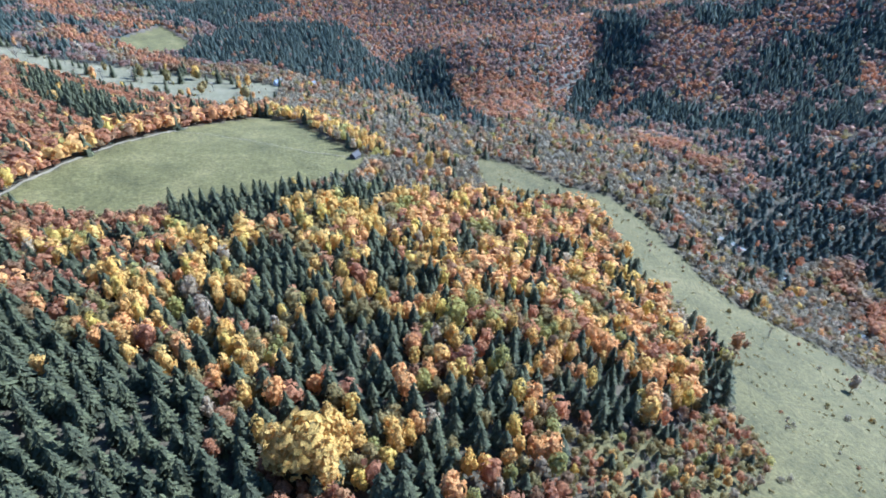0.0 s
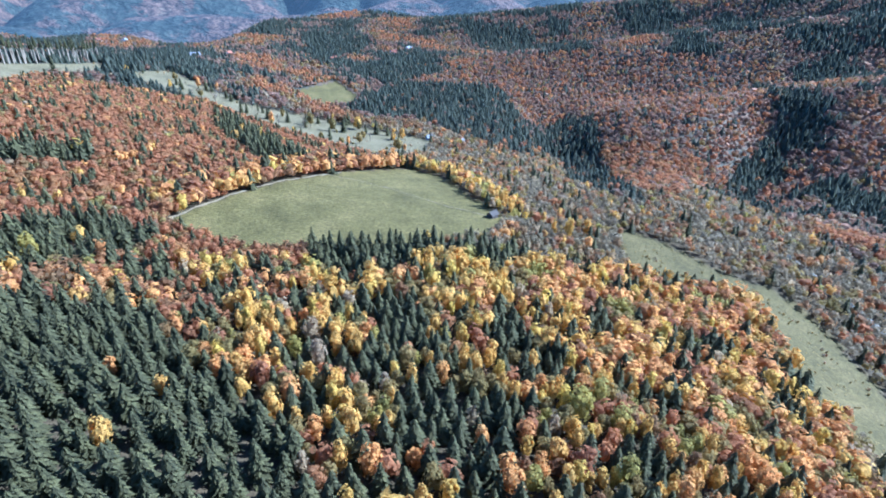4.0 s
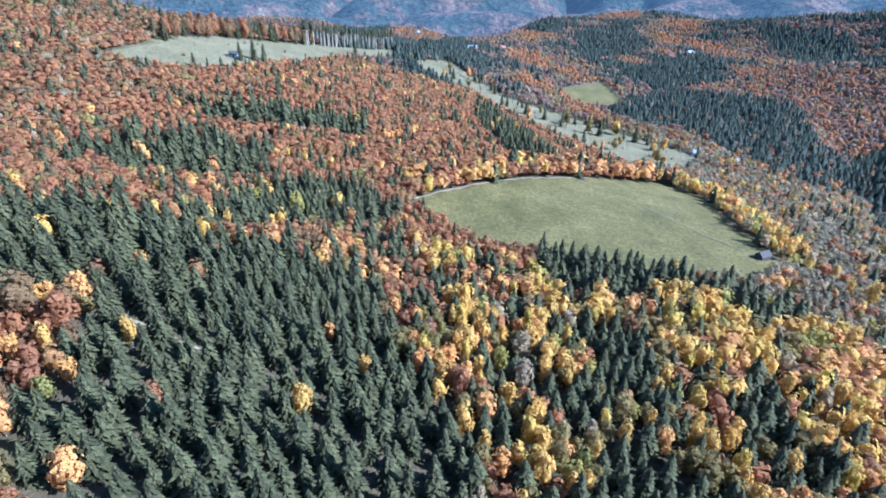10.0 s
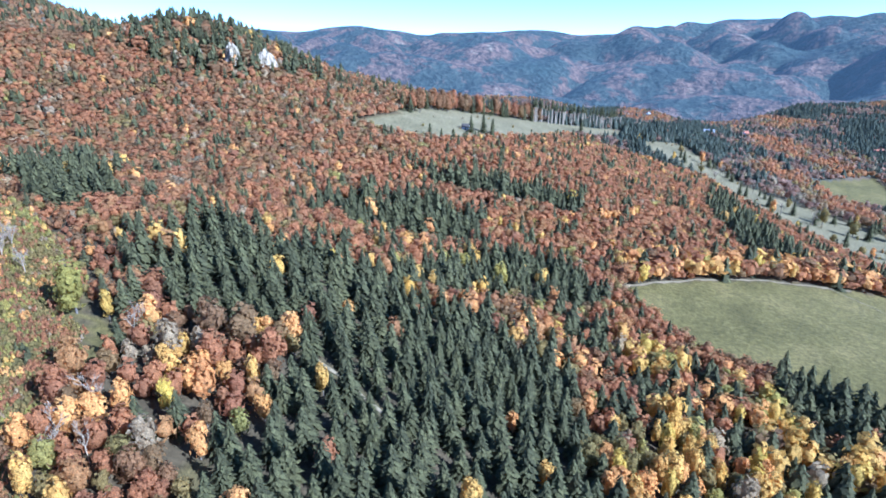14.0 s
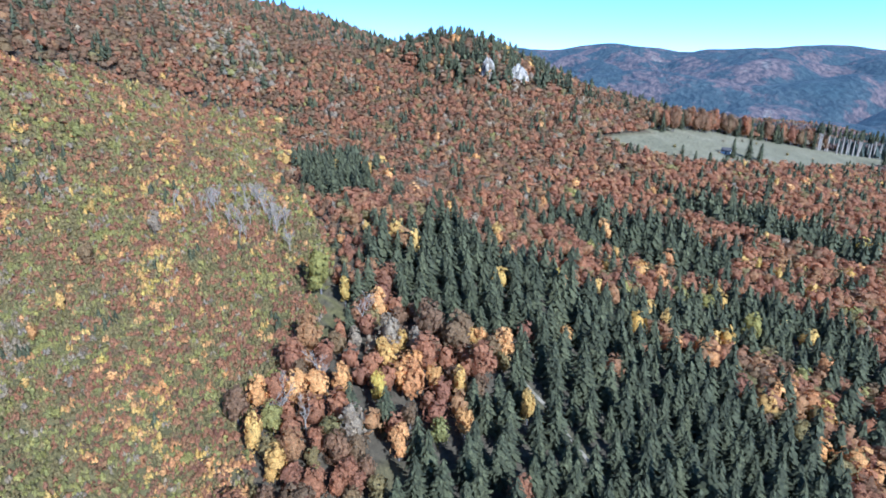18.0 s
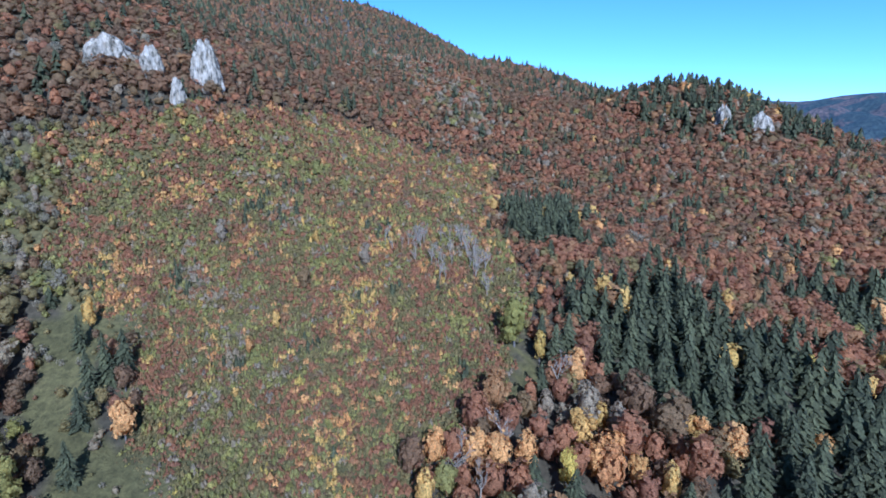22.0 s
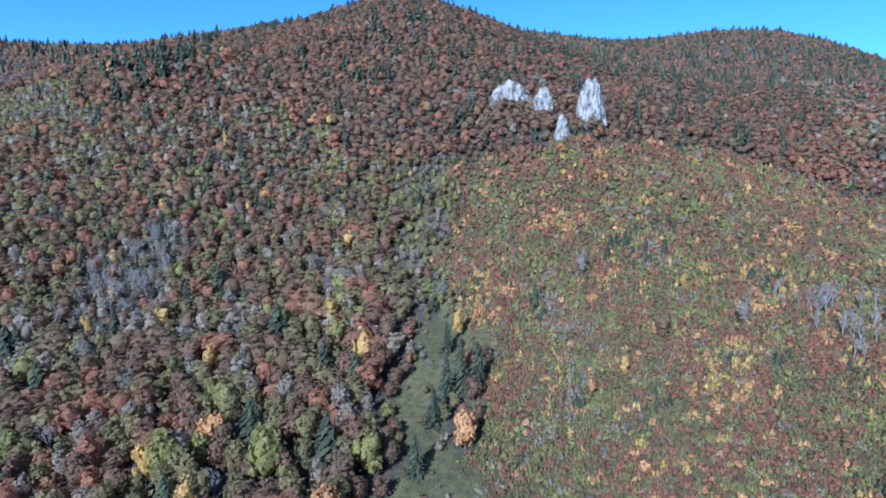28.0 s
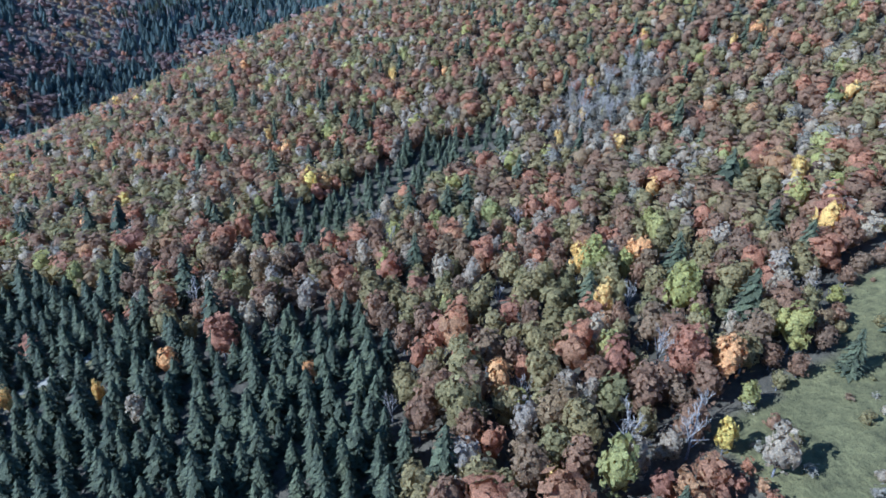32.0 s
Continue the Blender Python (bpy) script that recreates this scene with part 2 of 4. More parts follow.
def distance_material():
    """The far mountains: woods and clearings, dimmed and given a faint blue haze glow."""
    m, t, b = nodes_of("hazed_far_mountains", 1.0)
    where = t.nodes.new("ShaderNodeNewGeometry")
    patch = node(t, "TexNoise", Scale=0.0060, Detail=7.0, Roughness=0.68)
    t.links.new(where.outputs["Position"], patch.inputs["Vector"])
    r = ramp_of(t, [(0.36, (0.026, 0.036, 0.030)), (0.50, (0.036, 0.042, 0.034)), (0.54, (0.095, 0.058, 0.042)), (0.62, (0.125, 0.078, 0.055)), (0.68, (0.19, 0.15, 0.10))], patch.outputs["Fac"])
    crowns = node(t, "TexNoise", Scale=0.06, Detail=5.0, Roughness=0.7)
    t.links.new(where.outputs["Position"], crowns.inputs["Vector"])
    grain = ramp_of(t, [(0.38, (0.45, 0.48, 0.5)), (0.62, (1.7, 1.65, 1.6))], crowns.outputs["Fac"])
    t.links.new(multiplied(t, r.outputs[0], grain.outputs[0]), b.inputs["Base Color"])
    spurs = node(t, "TexNoise", Scale=0.011, Detail=3.0, Roughness=0.55)
    t.links.new(where.outputs["Position"], spurs.inputs["Vector"])
    fold = node(t, "Bump", Strength=1.0, Distance=70.0)
    t.links.new(spurs.outputs["Fac"], fold.inputs["Height"])
    bump = node(t, "Bump", Strength=1.0, Distance=16.0)
    t.links.new(crowns.outputs["Fac"], bump.inputs["Height"])
    t.links.new(fold.outputs[0], bump.inputs["Normal"])
    t.links.new(bump.outputs[0], b.inputs["Normal"])
    # emission adds the blue of aerial haze; the mountains give off no light
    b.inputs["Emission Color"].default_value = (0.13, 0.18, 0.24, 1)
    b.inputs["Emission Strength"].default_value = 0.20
    return m


MOUNTAIN = distance_material()

# ---- the lie of the land: broad swells and hollows (x, y, breadth, rise) on a raised base ----
BASE = 131.9
SPURS = [
    (-381, 314, 40, 4.2), (-413, 287, 45, 28.7), (-467, 275, 50, -28.7), (-391, -212, 60, 24.9), (-154, -283, 60, -8.5),
    (-101, -268, 60, 2.3), (-414, -173, 70, 13.5), (-353, -262, 70, -26.4), (14, -353, 70, 18.9), (-300, -75, 75, 15.0),
    (-300, 145, 75, -12.1), (-300, 90, 75, -26.8), (-190, -130, 75, -24.3), (-135, 90, 75, 2.0), (-135, -20, 75, -19.7),
    (-135, 200, 75, -16.4), (-80, -130, 75, -16.4), (-80, 255, 75, -9.3), (-25, 145, 75, -18.9), (-25, 35, 75, -4.4),
    (30, -20, 75, -7.6), (140, 255, 75, 0.9), (250, 255, 75, 8.2), (-307, -306, 80, 47.4), (-236, -433, 80, -3.4),
    (-169, -415, 80, -8.0), (-116, -398, 80, 18.6), (-779, 244, 90, -16.0), (-347, -325, 90, -22.7),
]
SHOULDERS = [
    (-535, 391, 110, -33.4), (-133, -568, 110, -34.3), (51, -489, 110, -94.1), (-737, 277, 120, 19.4),
    (-659, 146, 120, -1.7), (-604, 267, 120, 20.4), (-480, -374, 120, 23.5), (-282, -477, 120, -24.7),
    (-695, -198, 130, 27.0), (-583, -261, 130, -24.6), (-480, -250, 130, 15.6), (-395, 345, 130, 9.0),
    (-395, 90, 130, -13.9), (-140, 430, 130, -4.0), (-140, -335, 130, -8.5), (30, -335, 130, -16.7),
    (30, 430, 130, -13.0), (285, -80, 130, -16.1), (370, 5, 130, -13.8), (455, 90, 130, -13.5), (-680, 5, 140, -58.4),
]
RIDGES = [
    (-826, 271, 150, -55.6), (-379, -752, 160, 28.4), (132, -759, 160, 19.1), (-972, 151, 180, 69.1),
    (-268, -844, 180, -5.8), (-184, -863, 180, 11.5), (-1030, -4, 200, 62.2), (-1006, -197, 200, -30.8),
    (-800, 220, 240, 17.7), (-800, -100, 240, 25.6), (-800, -260, 240, 20.7), (-800, 60, 240, 24.7),
    (-800, -420, 240, 12.8), (-640, -260, 240, 22.7), (-640, -420, 240, 17.3), (-640, -100, 240, 23.3),
    (-480, -580, 240, 15.7), (-320, -580, 240, 18.8), (-320, -740, 240, 17.9), (-160, -740, 240, 18.5),
    (160, 860, 240, -11.0), (160, 540, 240, -19.6), (320, 220, 240, -20.5), (320, -260, 240, -34.7),
    (320, -100, 240, -36.3), (480, -100, 240, -24.7), (480, -260, 240, -22.2), (640, 60, 240, -10.9),
    (-300, 1100, 520, -25.9), (-300, 1450, 520, -19.6), (50, 1450, 520, -19.2), (50, 1100, 520, -28.3),
    (400, 750, 520, -32.0), (400, 1100, 520, -20.1), (400, 400, 520, -49.2), (750, 750, 520, -15.0),
    (750, 50, 520, -35.5), (750, -300, 520, -34.0),
]


GULLIES = [(315, 591, 34, 24), (290, 530, 32, 20), (268, 465, 30, 20), (245, 405, 26, 16), (226, 345, 24, 12), (496, 431, 34, 24), (455, 402, 30, 20), (415, 372, 28, 18), (365, 340, 26, 14)]
# bearings of the far skyline and its rise over the base
CREST_BEARING = [-0.85, -0.72, -0.66, -0.58, -0.48, -0.41, -0.3, -0.21, -0.12, 0.1]
CREST_RISE = [112, 160, 130, 95, 100, 120, 98, 106, 155, 170]


def land(x, y):
    """Height of the ground."""
    x, y = np.asarray(x, float), np.asarray(y, float)
    h = np.full(x.shape, BASE)
    for cx, cy, breadth, rise in SPURS + SHOULDERS + RIDGES:
        h += rise * np.exp(-((x - cx) ** 2 + (y - cy) ** 2) / (2 * breadth**2))
    r, a = np.hypot(x, y), np.arctan2(x, y)
    far = np.clip((r - 1500) / 2700, 0, 1)
    far = far * far * (3 - 2 * far)
    h += far * (np.interp(a, CREST_BEARING, CREST_RISE) + 11 * np.sin(27 * a + 1.2) + 6 * np.sin(41 * a) + 3 * np.sin(97 * a))
    h += np.clip((r - 1100) / 900, 0, 1) * 26 * (np.sin(x / 210 + 1.3 * np.sin(y / 330)) * np.sin(y / 260 + 0.7) - 0.4)
    h += far * (1 - far) * (190 * np.sin(a * 31 + 2.2 * np.sin(r / 400)) * np.sin(r / 330 + 3 * np.sin(a * 9)) + 65 * np.sin(x / 75 + 2 * np.sin(y / 120)) * np.sin(y / 81))
    # side valleys cut into the far hills
    k1 = np.abs(np.sin(x / 235 + 1.4 * np.sin(y / 410 + 0.6) + 0.8))
    k2 = np.abs(np.sin(y / 205 + 1.2 * np.sin(x / 330) + 0.3 * np.sin(x / 90)))
    k3 = np.abs(np.sin((x - y) / 118 + 1.1 * np.sin((x + y) / 160)))
    h -= np.clip((r - 1250) / 350, 0, 1) * (1 - np.clip((r - 3500) / 700, 0, 1)) * (75 * (1 - np.sqrt(k1 * k2 + 0.01)) + 42 * (1 - k3)) * np.clip((y - 0.3 * np.abs(x)) / 300, 0, 1)
    # behind the crest of the hill meadow the land falls to the next valley
    beyond, start = np.clip((-0.95 * (x + 250) + 0.3 * (y - 363) - 12) / 130, 0, 1), np.clip((y - 400) / 160, 0, 1)
    h -= 70 * beyond**2 * (3 - 2 * beyond) * start**2 * (3 - 2 * start) * (1 - np.clip((r - 1300) / 500, 0, 1))
    # two steep gullies in the slope across the valley
    for cx, cy, breadth, depth in GULLIES:
        h -= depth * np.exp(-((x - cx) ** 2 + (y - cy) ** 2) / (2 * breadth**2))
    # spurs on the far side of the valley
    h += 20 * np.clip((x - 230) / 250, 0, 1) * (1 - np.clip((r - 1400) / 500, 0, 1)) * np.sin((0.5 * x + 0.87 * y) / 46 + 1.2 * np.sin(x / 170))
    return h


def inside(x, y, outline):
    """Which of the points lie in an outline in the plan."""
    hit = np.zeros(np.shape(x), bool)
    for (ax, ay), (bx, by) in zip(outline, outline[1:] + outline[:1]):
        if ay != by:
            hit ^= ((ay > y) != (by > y)) & (x < (bx - ax) * (y - ay) / (by - ay) + ax)
    return hit


def waves(x, y, size, seed):
    """A smooth random field from -1 to 1."""
    g = np.random.RandomState(seed)
    out = np.zeros(np.shape(x))
    for k in range(7):
        a, s, p = g.uniform(0, 6.283), size * g.uniform(0.5, 1.6), g.uniform(0, 6.283)
        out += np.sin((x * math.cos(a) + y * math.sin(a)) * 6.283 / s + p)
    return out / 3.2


def beside(x, y, outline):
    """How far the points lie from an outline in the plan."""
    d = np.full(np.shape(x), 1e9)
    for (ax, ay), (bx, by) in zip(outline, outline[1:] + outline[:1]):
        ux, uy = bx - ax, by - ay
        k = np.clip(((x - ax) * ux + (y - ay) * uy) / (ux * ux + uy * uy), 0, 1)
        d = np.minimum(d, np.hypot(x - ax - k * ux, y - ay - k * uy))
    return d


def spaced(x, y, gap, g):
    """Which of the places to keep so that no two stand closer than their gap."""
    cells, keep, size = collections.defaultdict(list), np.zeros(len(x), bool), float(max(gap, default=1))
    for i in g.permutation(len(x)):
        px, py, near = x[i], y[i], gap[i] ** 2
        cx, cy = int(px // size), int(py // size)
        if all((px - qx) ** 2 + (py - qy) ** 2 >= near for a in (-1, 0, 1) for b in (-1, 0, 1) for qx, qy in cells.get((cx + a, cy + b), ())):
            cells[cx, cy].append((px, py))
            keep[i] = True
    return keep


# ---- the plan: open ground ----
MEADOW = [(-57, 236), (-31, 268), (-8, 290), (33, 320), (83, 347), (99, 324), (103, 268), (110, 234), (92, 212), (54, 203),
          (17, 204), (-18, 204), (-42, 222)]
HILL_MEADOW = [(-232, 272), (-211, 276), (-190, 303), (-174, 395), (-175, 489), (-150, 573), (-165, 640), (-212, 523), (-237, 424),
               (-250, 363), (-233, 316)]
PASTURE = [(-145, 590), (-111, 663), (-62, 590), (-30, 545), (8, 535), (54, 520), (96, 490), (133, 470), (110, 405), (61, 385),
           (21, 425), (-12, 460), (-62, 515), (-109, 545)]
FAR_MEADOW = [(12, 644), (76, 745), (93, 660), (78, 600), (44, 587)]
VALLEY_GRASS = [(145, 174), (211, 161), (191, 125), (176, 97), (173, 74), (167, 46), (133, 28), (105, 26), (73, 35), (67, 25), (57, 15),
                (152, -60), (310, -20), (262, 51), (231, 79), (236, 110), (245, 146), (241, 175), (214, 188), (194, 218), (176, 228)]
CLEARING = [(-155, -45), (-160, -38), (-155, -25), (-148, -20), (-144, -26), (-135, -25), (-125, -21), (-113, -12), (-97, 0), (-86, -6), (-87, -20), (-98, -22), (-112, -24), (-122, -30),
            (-127, -35), (-136, -36), (-143, -38)]
GAP = [(-129, 64), (-120, 66), (-114, 61), (-115, 54), (-122, 58)]
TRACK = [(-94, 90.5), (-94, 94), (-80, 94.5), (-64, 94), (-64, 90.5), (-80, 90.5)]
LOG_GAP = [(-86, 52), (-82, 57), (-76, 54), (-79, 49)]
SOUTH_TRACK = [(26, -85), (19, -85), (11, -86), (5, -92), (2, -97), (0, -99), (3, -90), (10, -82), (26, -79)]
OPEN = [LOG_GAP, SOUTH_TRACK, MEADOW, HILL_MEADOW, PASTURE, FAR_MEADOW, VALLEY_GRASS, CLEARING, GAP, TRACK]
THICKET = [(57, 21), (73, 35), (105, 27), (133, 28), (131, 16), (122, 6), (100, 3), (75, 5)]
# ---- the plan: stands of trees ----
SPRUCE_STANDS = [
    [(-120, 146), (-98, 150), (-74, 150), (-51, 150), (-34, 126), (-20, 104), (-9, 85), (-2, 60), (-2, 30), (-40, 35), (-70, 44), (-80, 58), (-88, 80), (-100, 96), (-118, 84), (-134, 78), (-150, 86), (-163, 117), (-140, 126)],
    [(-170, 177), (-160, 212), (-129, 243), (-114, 214), (-133, 190), (-149, 169)],
    [(-106, 221), (-75, 232), (-51, 220), (-68, 193), (-91, 171), (-115, 151)],
    [(2, 207), (27, 211), (57, 207), (85, 196), (101, 183), (81, 166), (41, 168), (6, 179)],
    [(-253, 94), (-278, 142), (-193, 110), (-181, 82)],
    [(-26, -122), (-72, -146), (-112, -155), (-111, -139), (-65, -118), (-38, -98)],
    [(-48, 483), (-28, 440), (2, 374), (19, 346), (10, 330), (-15, 330), (-44, 394)],
    [(-169, 263), (-136, 298), (-99, 312), (-96, 290), (-129, 276), (-157, 248)],
    [(34, -127), (7, -109), (-11, -80), (-32, -77), (-46, -73), (-50, -41), (-44, -25), (-20, -10), (20, -40)],
]
ORANGE_WOOD = [(-108, 62), (-111, 77), (-106, 95), (-90, 88), (-82, 72), (-86, 60), (-76, 45), (-70, 25), (-100, 35), (-113, 52)]
GOLD_WOOD = [(-24, 140), (5, 170), (48, 176), (98, 176), (145, 175), (212, 162), (192, 125), (177, 97), (174, 74), (168, 46), (133, 27), (100, 25), (60, 25), (20, 30), (-2, 60), (-9, 85), (-20, 104), (-34, 126)]
SHRUB_HILL = [(-216, -88), (-235, -60), (-281, -5), (-338, 31), (-343, 120), (-214, 78), (-154, 76), (-131, 63), (-113, 52), (-100, 35), (-70, 20), (-95, -8),
              (-107, -12), (-132, -18), (-149, -20), (-160, -38), (-188, -68)]
MEADOW_ROW = [(-57, 236), (-31, 268), (-8, 290), (33, 320), (83, 347), (90, 365), (30, 340), (-15, 309), (-42, 284), (-70, 248)]
VALLEY_ROW = [(83, 347), (99, 324), (103, 268), (110, 234), (128, 225), (124, 270), (117, 330), (97, 366)]
KNOLL = [(-420, 215), (-330, 235), (-290, 280), (-300, 345), (-400, 370), (-470, 300)]
GULLY = [(-226, -92), (-232, -75), (-217, -56), (-182, -50), (-151, -26), (-158, -46), (-175, -63)]
GREY_WOODS = [
    [(-182, 37), (-190, 63), (-161, 68), (-150, 61), (-163, 47)],
    [(-140, -158), (-171, -155), (-171, -139), (-121, -121), (-118, -136)],
]
# smaller stands within the mixed woods: place and reach
STANDS = {
    "spruce": [(29, 137, 11), (29, 94, 11), (17, 75, 10), (29, 62, 9), (81, 44, 10), (98, 47, 8), (166, 56, 8), (13, 110, 9), (47, 87, 6), (104, 130, 6), (99, 87, 6)],
    "yellow": [(58, 173, 14), (70, 158, 13), (92, 166, 12), (27, 107, 6), (20, 54, 7), (-18, 148, 7), (1, 132, 9), (-32, 179, 9), (4, 174, 9), (10, 85, 5)],
    "amber_beech": [(147, 145, 14), (169, 130, 14), (105, 101, 10), (111, 66, 10), (56, 63, 9), (119, 41, 9), (-16, 112, 7), (67, 75, 7)],
}
SPRUCE_TUFTS = [(-200, 7, 9), (-217, 11, 6), (-168, -17, 8), (-174, 2, 5), (-158, 41, 5), (-137, 2, 4), (-137, 17, 5), (-172, -25, 4), (-155, 40, 4), (-124, 49, 3), (-161, -15, 4)]
# woods across the valley and on the high slopes
FAR_RUST = [(157, 749), (314, 853), (514, 744), (649, 650), (487, 421), (437, 384), (318, 338), (254, 276), (224, 331), (343, 557), (275, 570), (295, 721)]
FAR_BAND = [(414, 384), (518, 375), (682, 360), (800, 324), (752, 290), (657, 324), (530, 345), (389, 331)]
# spruce blocks; the second and fifth render gully shade as dark trees
FAR_SPRUCE_AND_SHADE = [
    [(97, 650), (142, 716), (290, 708), (263, 546), (207, 406), (166, 466), (120, 596)],
    [(343, 600), (343, 540), (250, 340), (222, 262), (195, 280), (215, 360), (265, 470), (290, 570)],
    [(278, 124), (362, 148), (406, 133), (387, 104), (304, 87), (287, 114)],
    [(415, 385), (460, 376), (436, 355), (405, 359)],
    [(496, 440), (510, 425), (440, 370), (370, 330), (350, 345), (420, 392)],
    [(689, 305), (759, 295), (644, 222), (634, 253)],
]
PALE_SLOPE = [(-683, 71), (-622, 117), (-474, 149), (-392, 151), (-363, 117), (-393, 91)]
LIME_BAND = [(-147, -339), (-208, -354), (-235, -317), (-205, -252), (-176, -280), (-148, -318)]
HIGH_SPRUCE = [(-300, -262), (-262, -292), (-222, -282), (-222, -252), (-276, -232)]
# single trees that stand out: place and height
MARKED = {
    "gold": [(133, 210, 12), (125, 212, 10), (146, 214, 11), (19, 53, 8), (17, 60, 8), (76, 55, 8), (-18, 135, 11), (-13, 138, 9), (62, 158, 9), (66, 149, 9), (101, 156, 8), (79, 129, 8), (-4, 165, 8), (-123, 133, 7), (-91, 75, 8), (-95, 59, 8), (-136, 176, 7), (-125, 114, 6), (-153, -31, 8), (-182, 19, 5), (-145, 10, 5), (-219, -177, 8), (-89, -51, 9), (-62, -21, 6), (2, -71, 6)],
    "lime": [(67, 83, 13), (78, 79, 10), (68, 61, 11), (-90, 188, 11), (47, 165, 10), (57, 169, 9), (78, 90, 11), (-131, 62, 12), (-145, -78, 8), (-142, -60, 9), (-108, -28, 9), (-104, -48, 9), (-234, 19, 7), (-94, -63, 11), (-101, -45, 11), (-99, -38, 7), (-64, -35, 6), (-69, -17, 10), (-55, -86, 8), (-62, -64, 7)],
    "rust": [(57, 64, 11), (180, 51, 9), (185, 89, 6), (41, 30, 9), (-14, 105, 10), (-112, 52, 9), (-99, 72, 10), (-94, 83, 10), (-109, 47, 8), (-93, 50, 8), (-80, -34, 10), (-90, -30, 11), (-20, -73, 10)],
    "orange": [(107, 64, 9), (143, 40, 5), (112, 32, 5), (38, 61, 9), (-31, 133, 5), (110, 110, 9), (114, 105, 9), (-94, 66, 9), (-119, -14, 8), (-138, 5, 4), (-95, -27, 9)],
    "buff": [(228, 21, 9), (0, 128, 11), (1, 114, 11), (-105, 67, 11), (-103, 72, 8), (-87, 50, 10), (-168, 32, 7), (-183, -7, 7), (-333, 97, 7), (-52, -27, 9), (-6, -62, 7), (-25, -77, 9), (-88, -11, 8)],
    "olive": [(26, 112, 9), (0, 101, 8), (85, 161, 9), (-58, -44, 11), (-55, -36, 11), (-56, -66, 9)],
    "russet": [(-107, 78, 11), (-102, 82, 11), (-160, 16, 6)],
    "spruce": [(-147, -31, 8), (-132, -24, 10), (-135, -22, 11), (-137, -19, 10), (-124, -23, 8), (-111, -20, 8),
               (-29, 506, 9), (-10, 495, 10), (5, 491, 11), (19, 479, 10), (42, 510, 9), (52, 478, 13), (72, 479, 9), (82, 480, 14), (92, 478, 10), (95, 442, 9),
               (-194, 349, 12), (-192, 363, 13), (-186, 365, 11), (-189, 372, 11), (-199, 305, 8), (-193, 309, 7), (-178, 535, 13)],
    "grey": [(-88, -34, 10), (-81, -18, 9), (221, 56, 6)],
}

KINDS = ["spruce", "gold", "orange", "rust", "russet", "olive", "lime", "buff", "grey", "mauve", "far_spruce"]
# shares of the kinds in each sort of wood, in that order
SHARES = {
    "spruce": (0.985, 0.004, 0.005, 0.006),
    "gold": (0.56, 0.15, 0.06, 0.06, 0.02, 0.17, 0.06, 0.04),
    "orange": (0.12, 0.03, 0.13, 0.36, 0.23, 0.06, 0.03, 0.04),
    "mixed": (0.54, 0.02, 0.08, 0.21, 0.05, 0.07, 0.015, 0.015),
    "amber": (0.38, 0.12, 0.20, 0.14, 0.04, 0.16, 0.05, 0.02),
    "beech": (0.10, 0.005, 0.02, 0.66, 0.12, 0.075, 0.01, 0.01),
    "shrub": (0.004, 0.012, 0.045, 0.27, 0.04, 0.35, 0.21, 0.06),
    "slope": (0.07, 0.003, 0.003, 0.11, 0.31, 0.37, 0.03, 0.07, 0.03),
    "upper": (0.14, 0, 0, 0.12, 0.66, 0.02, 0, 0.01, 0.02),
    "valley": (0.07, 0.01, 0.015, 0.05, 0.13, 0.13, 0.01, 0.085, 0.50),
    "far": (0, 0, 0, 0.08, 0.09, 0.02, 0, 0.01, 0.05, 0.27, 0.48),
    "gully": (0.02, 0.02, 0, 0.02, 0.05, 0.40, 0.20, 0.15, 0.14),
    "grey": (0.03, 0.02, 0, 0.03, 0.12, 0.08, 0.02, 0.10, 0.60),
    "row": (0.06, 0.04, 0.34, 0.36, 0.10, 0.06, 0.02, 0.02),
    "valley_row": (0.04, 0.34, 0.10, 0.05, 0, 0.22, 0.18, 0.05, 0.02),
    "thicket": (0.10, 0.03, 0.08, 0.16, 0.10, 0.36, 0.06, 0.06, 0.05),
    "yellow": (0.12, 0.42, 0.07, 0.03, 0, 0.14, 0.20, 0.02),
    "amber_beech": (0.12, 0.10, 0.40, 0.22, 0.03, 0.10, 0.02, 0.01),
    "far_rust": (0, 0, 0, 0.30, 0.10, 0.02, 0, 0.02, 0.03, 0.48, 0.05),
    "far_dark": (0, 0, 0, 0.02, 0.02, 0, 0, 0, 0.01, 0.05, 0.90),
    "high_beech": (0.05, 0, 0.005, 0.44, 0.34, 0.09, 0.01, 0.05, 0.015),
    "pale_slope": (0.10, 0, 0, 0.22, 0.22, 0.14, 0.02, 0.22, 0.08),
    "knoll": (0.56, 0, 0.01, 0.10, 0.24, 0.02, 0, 0.01),
}
WOODS = list(SHARES)


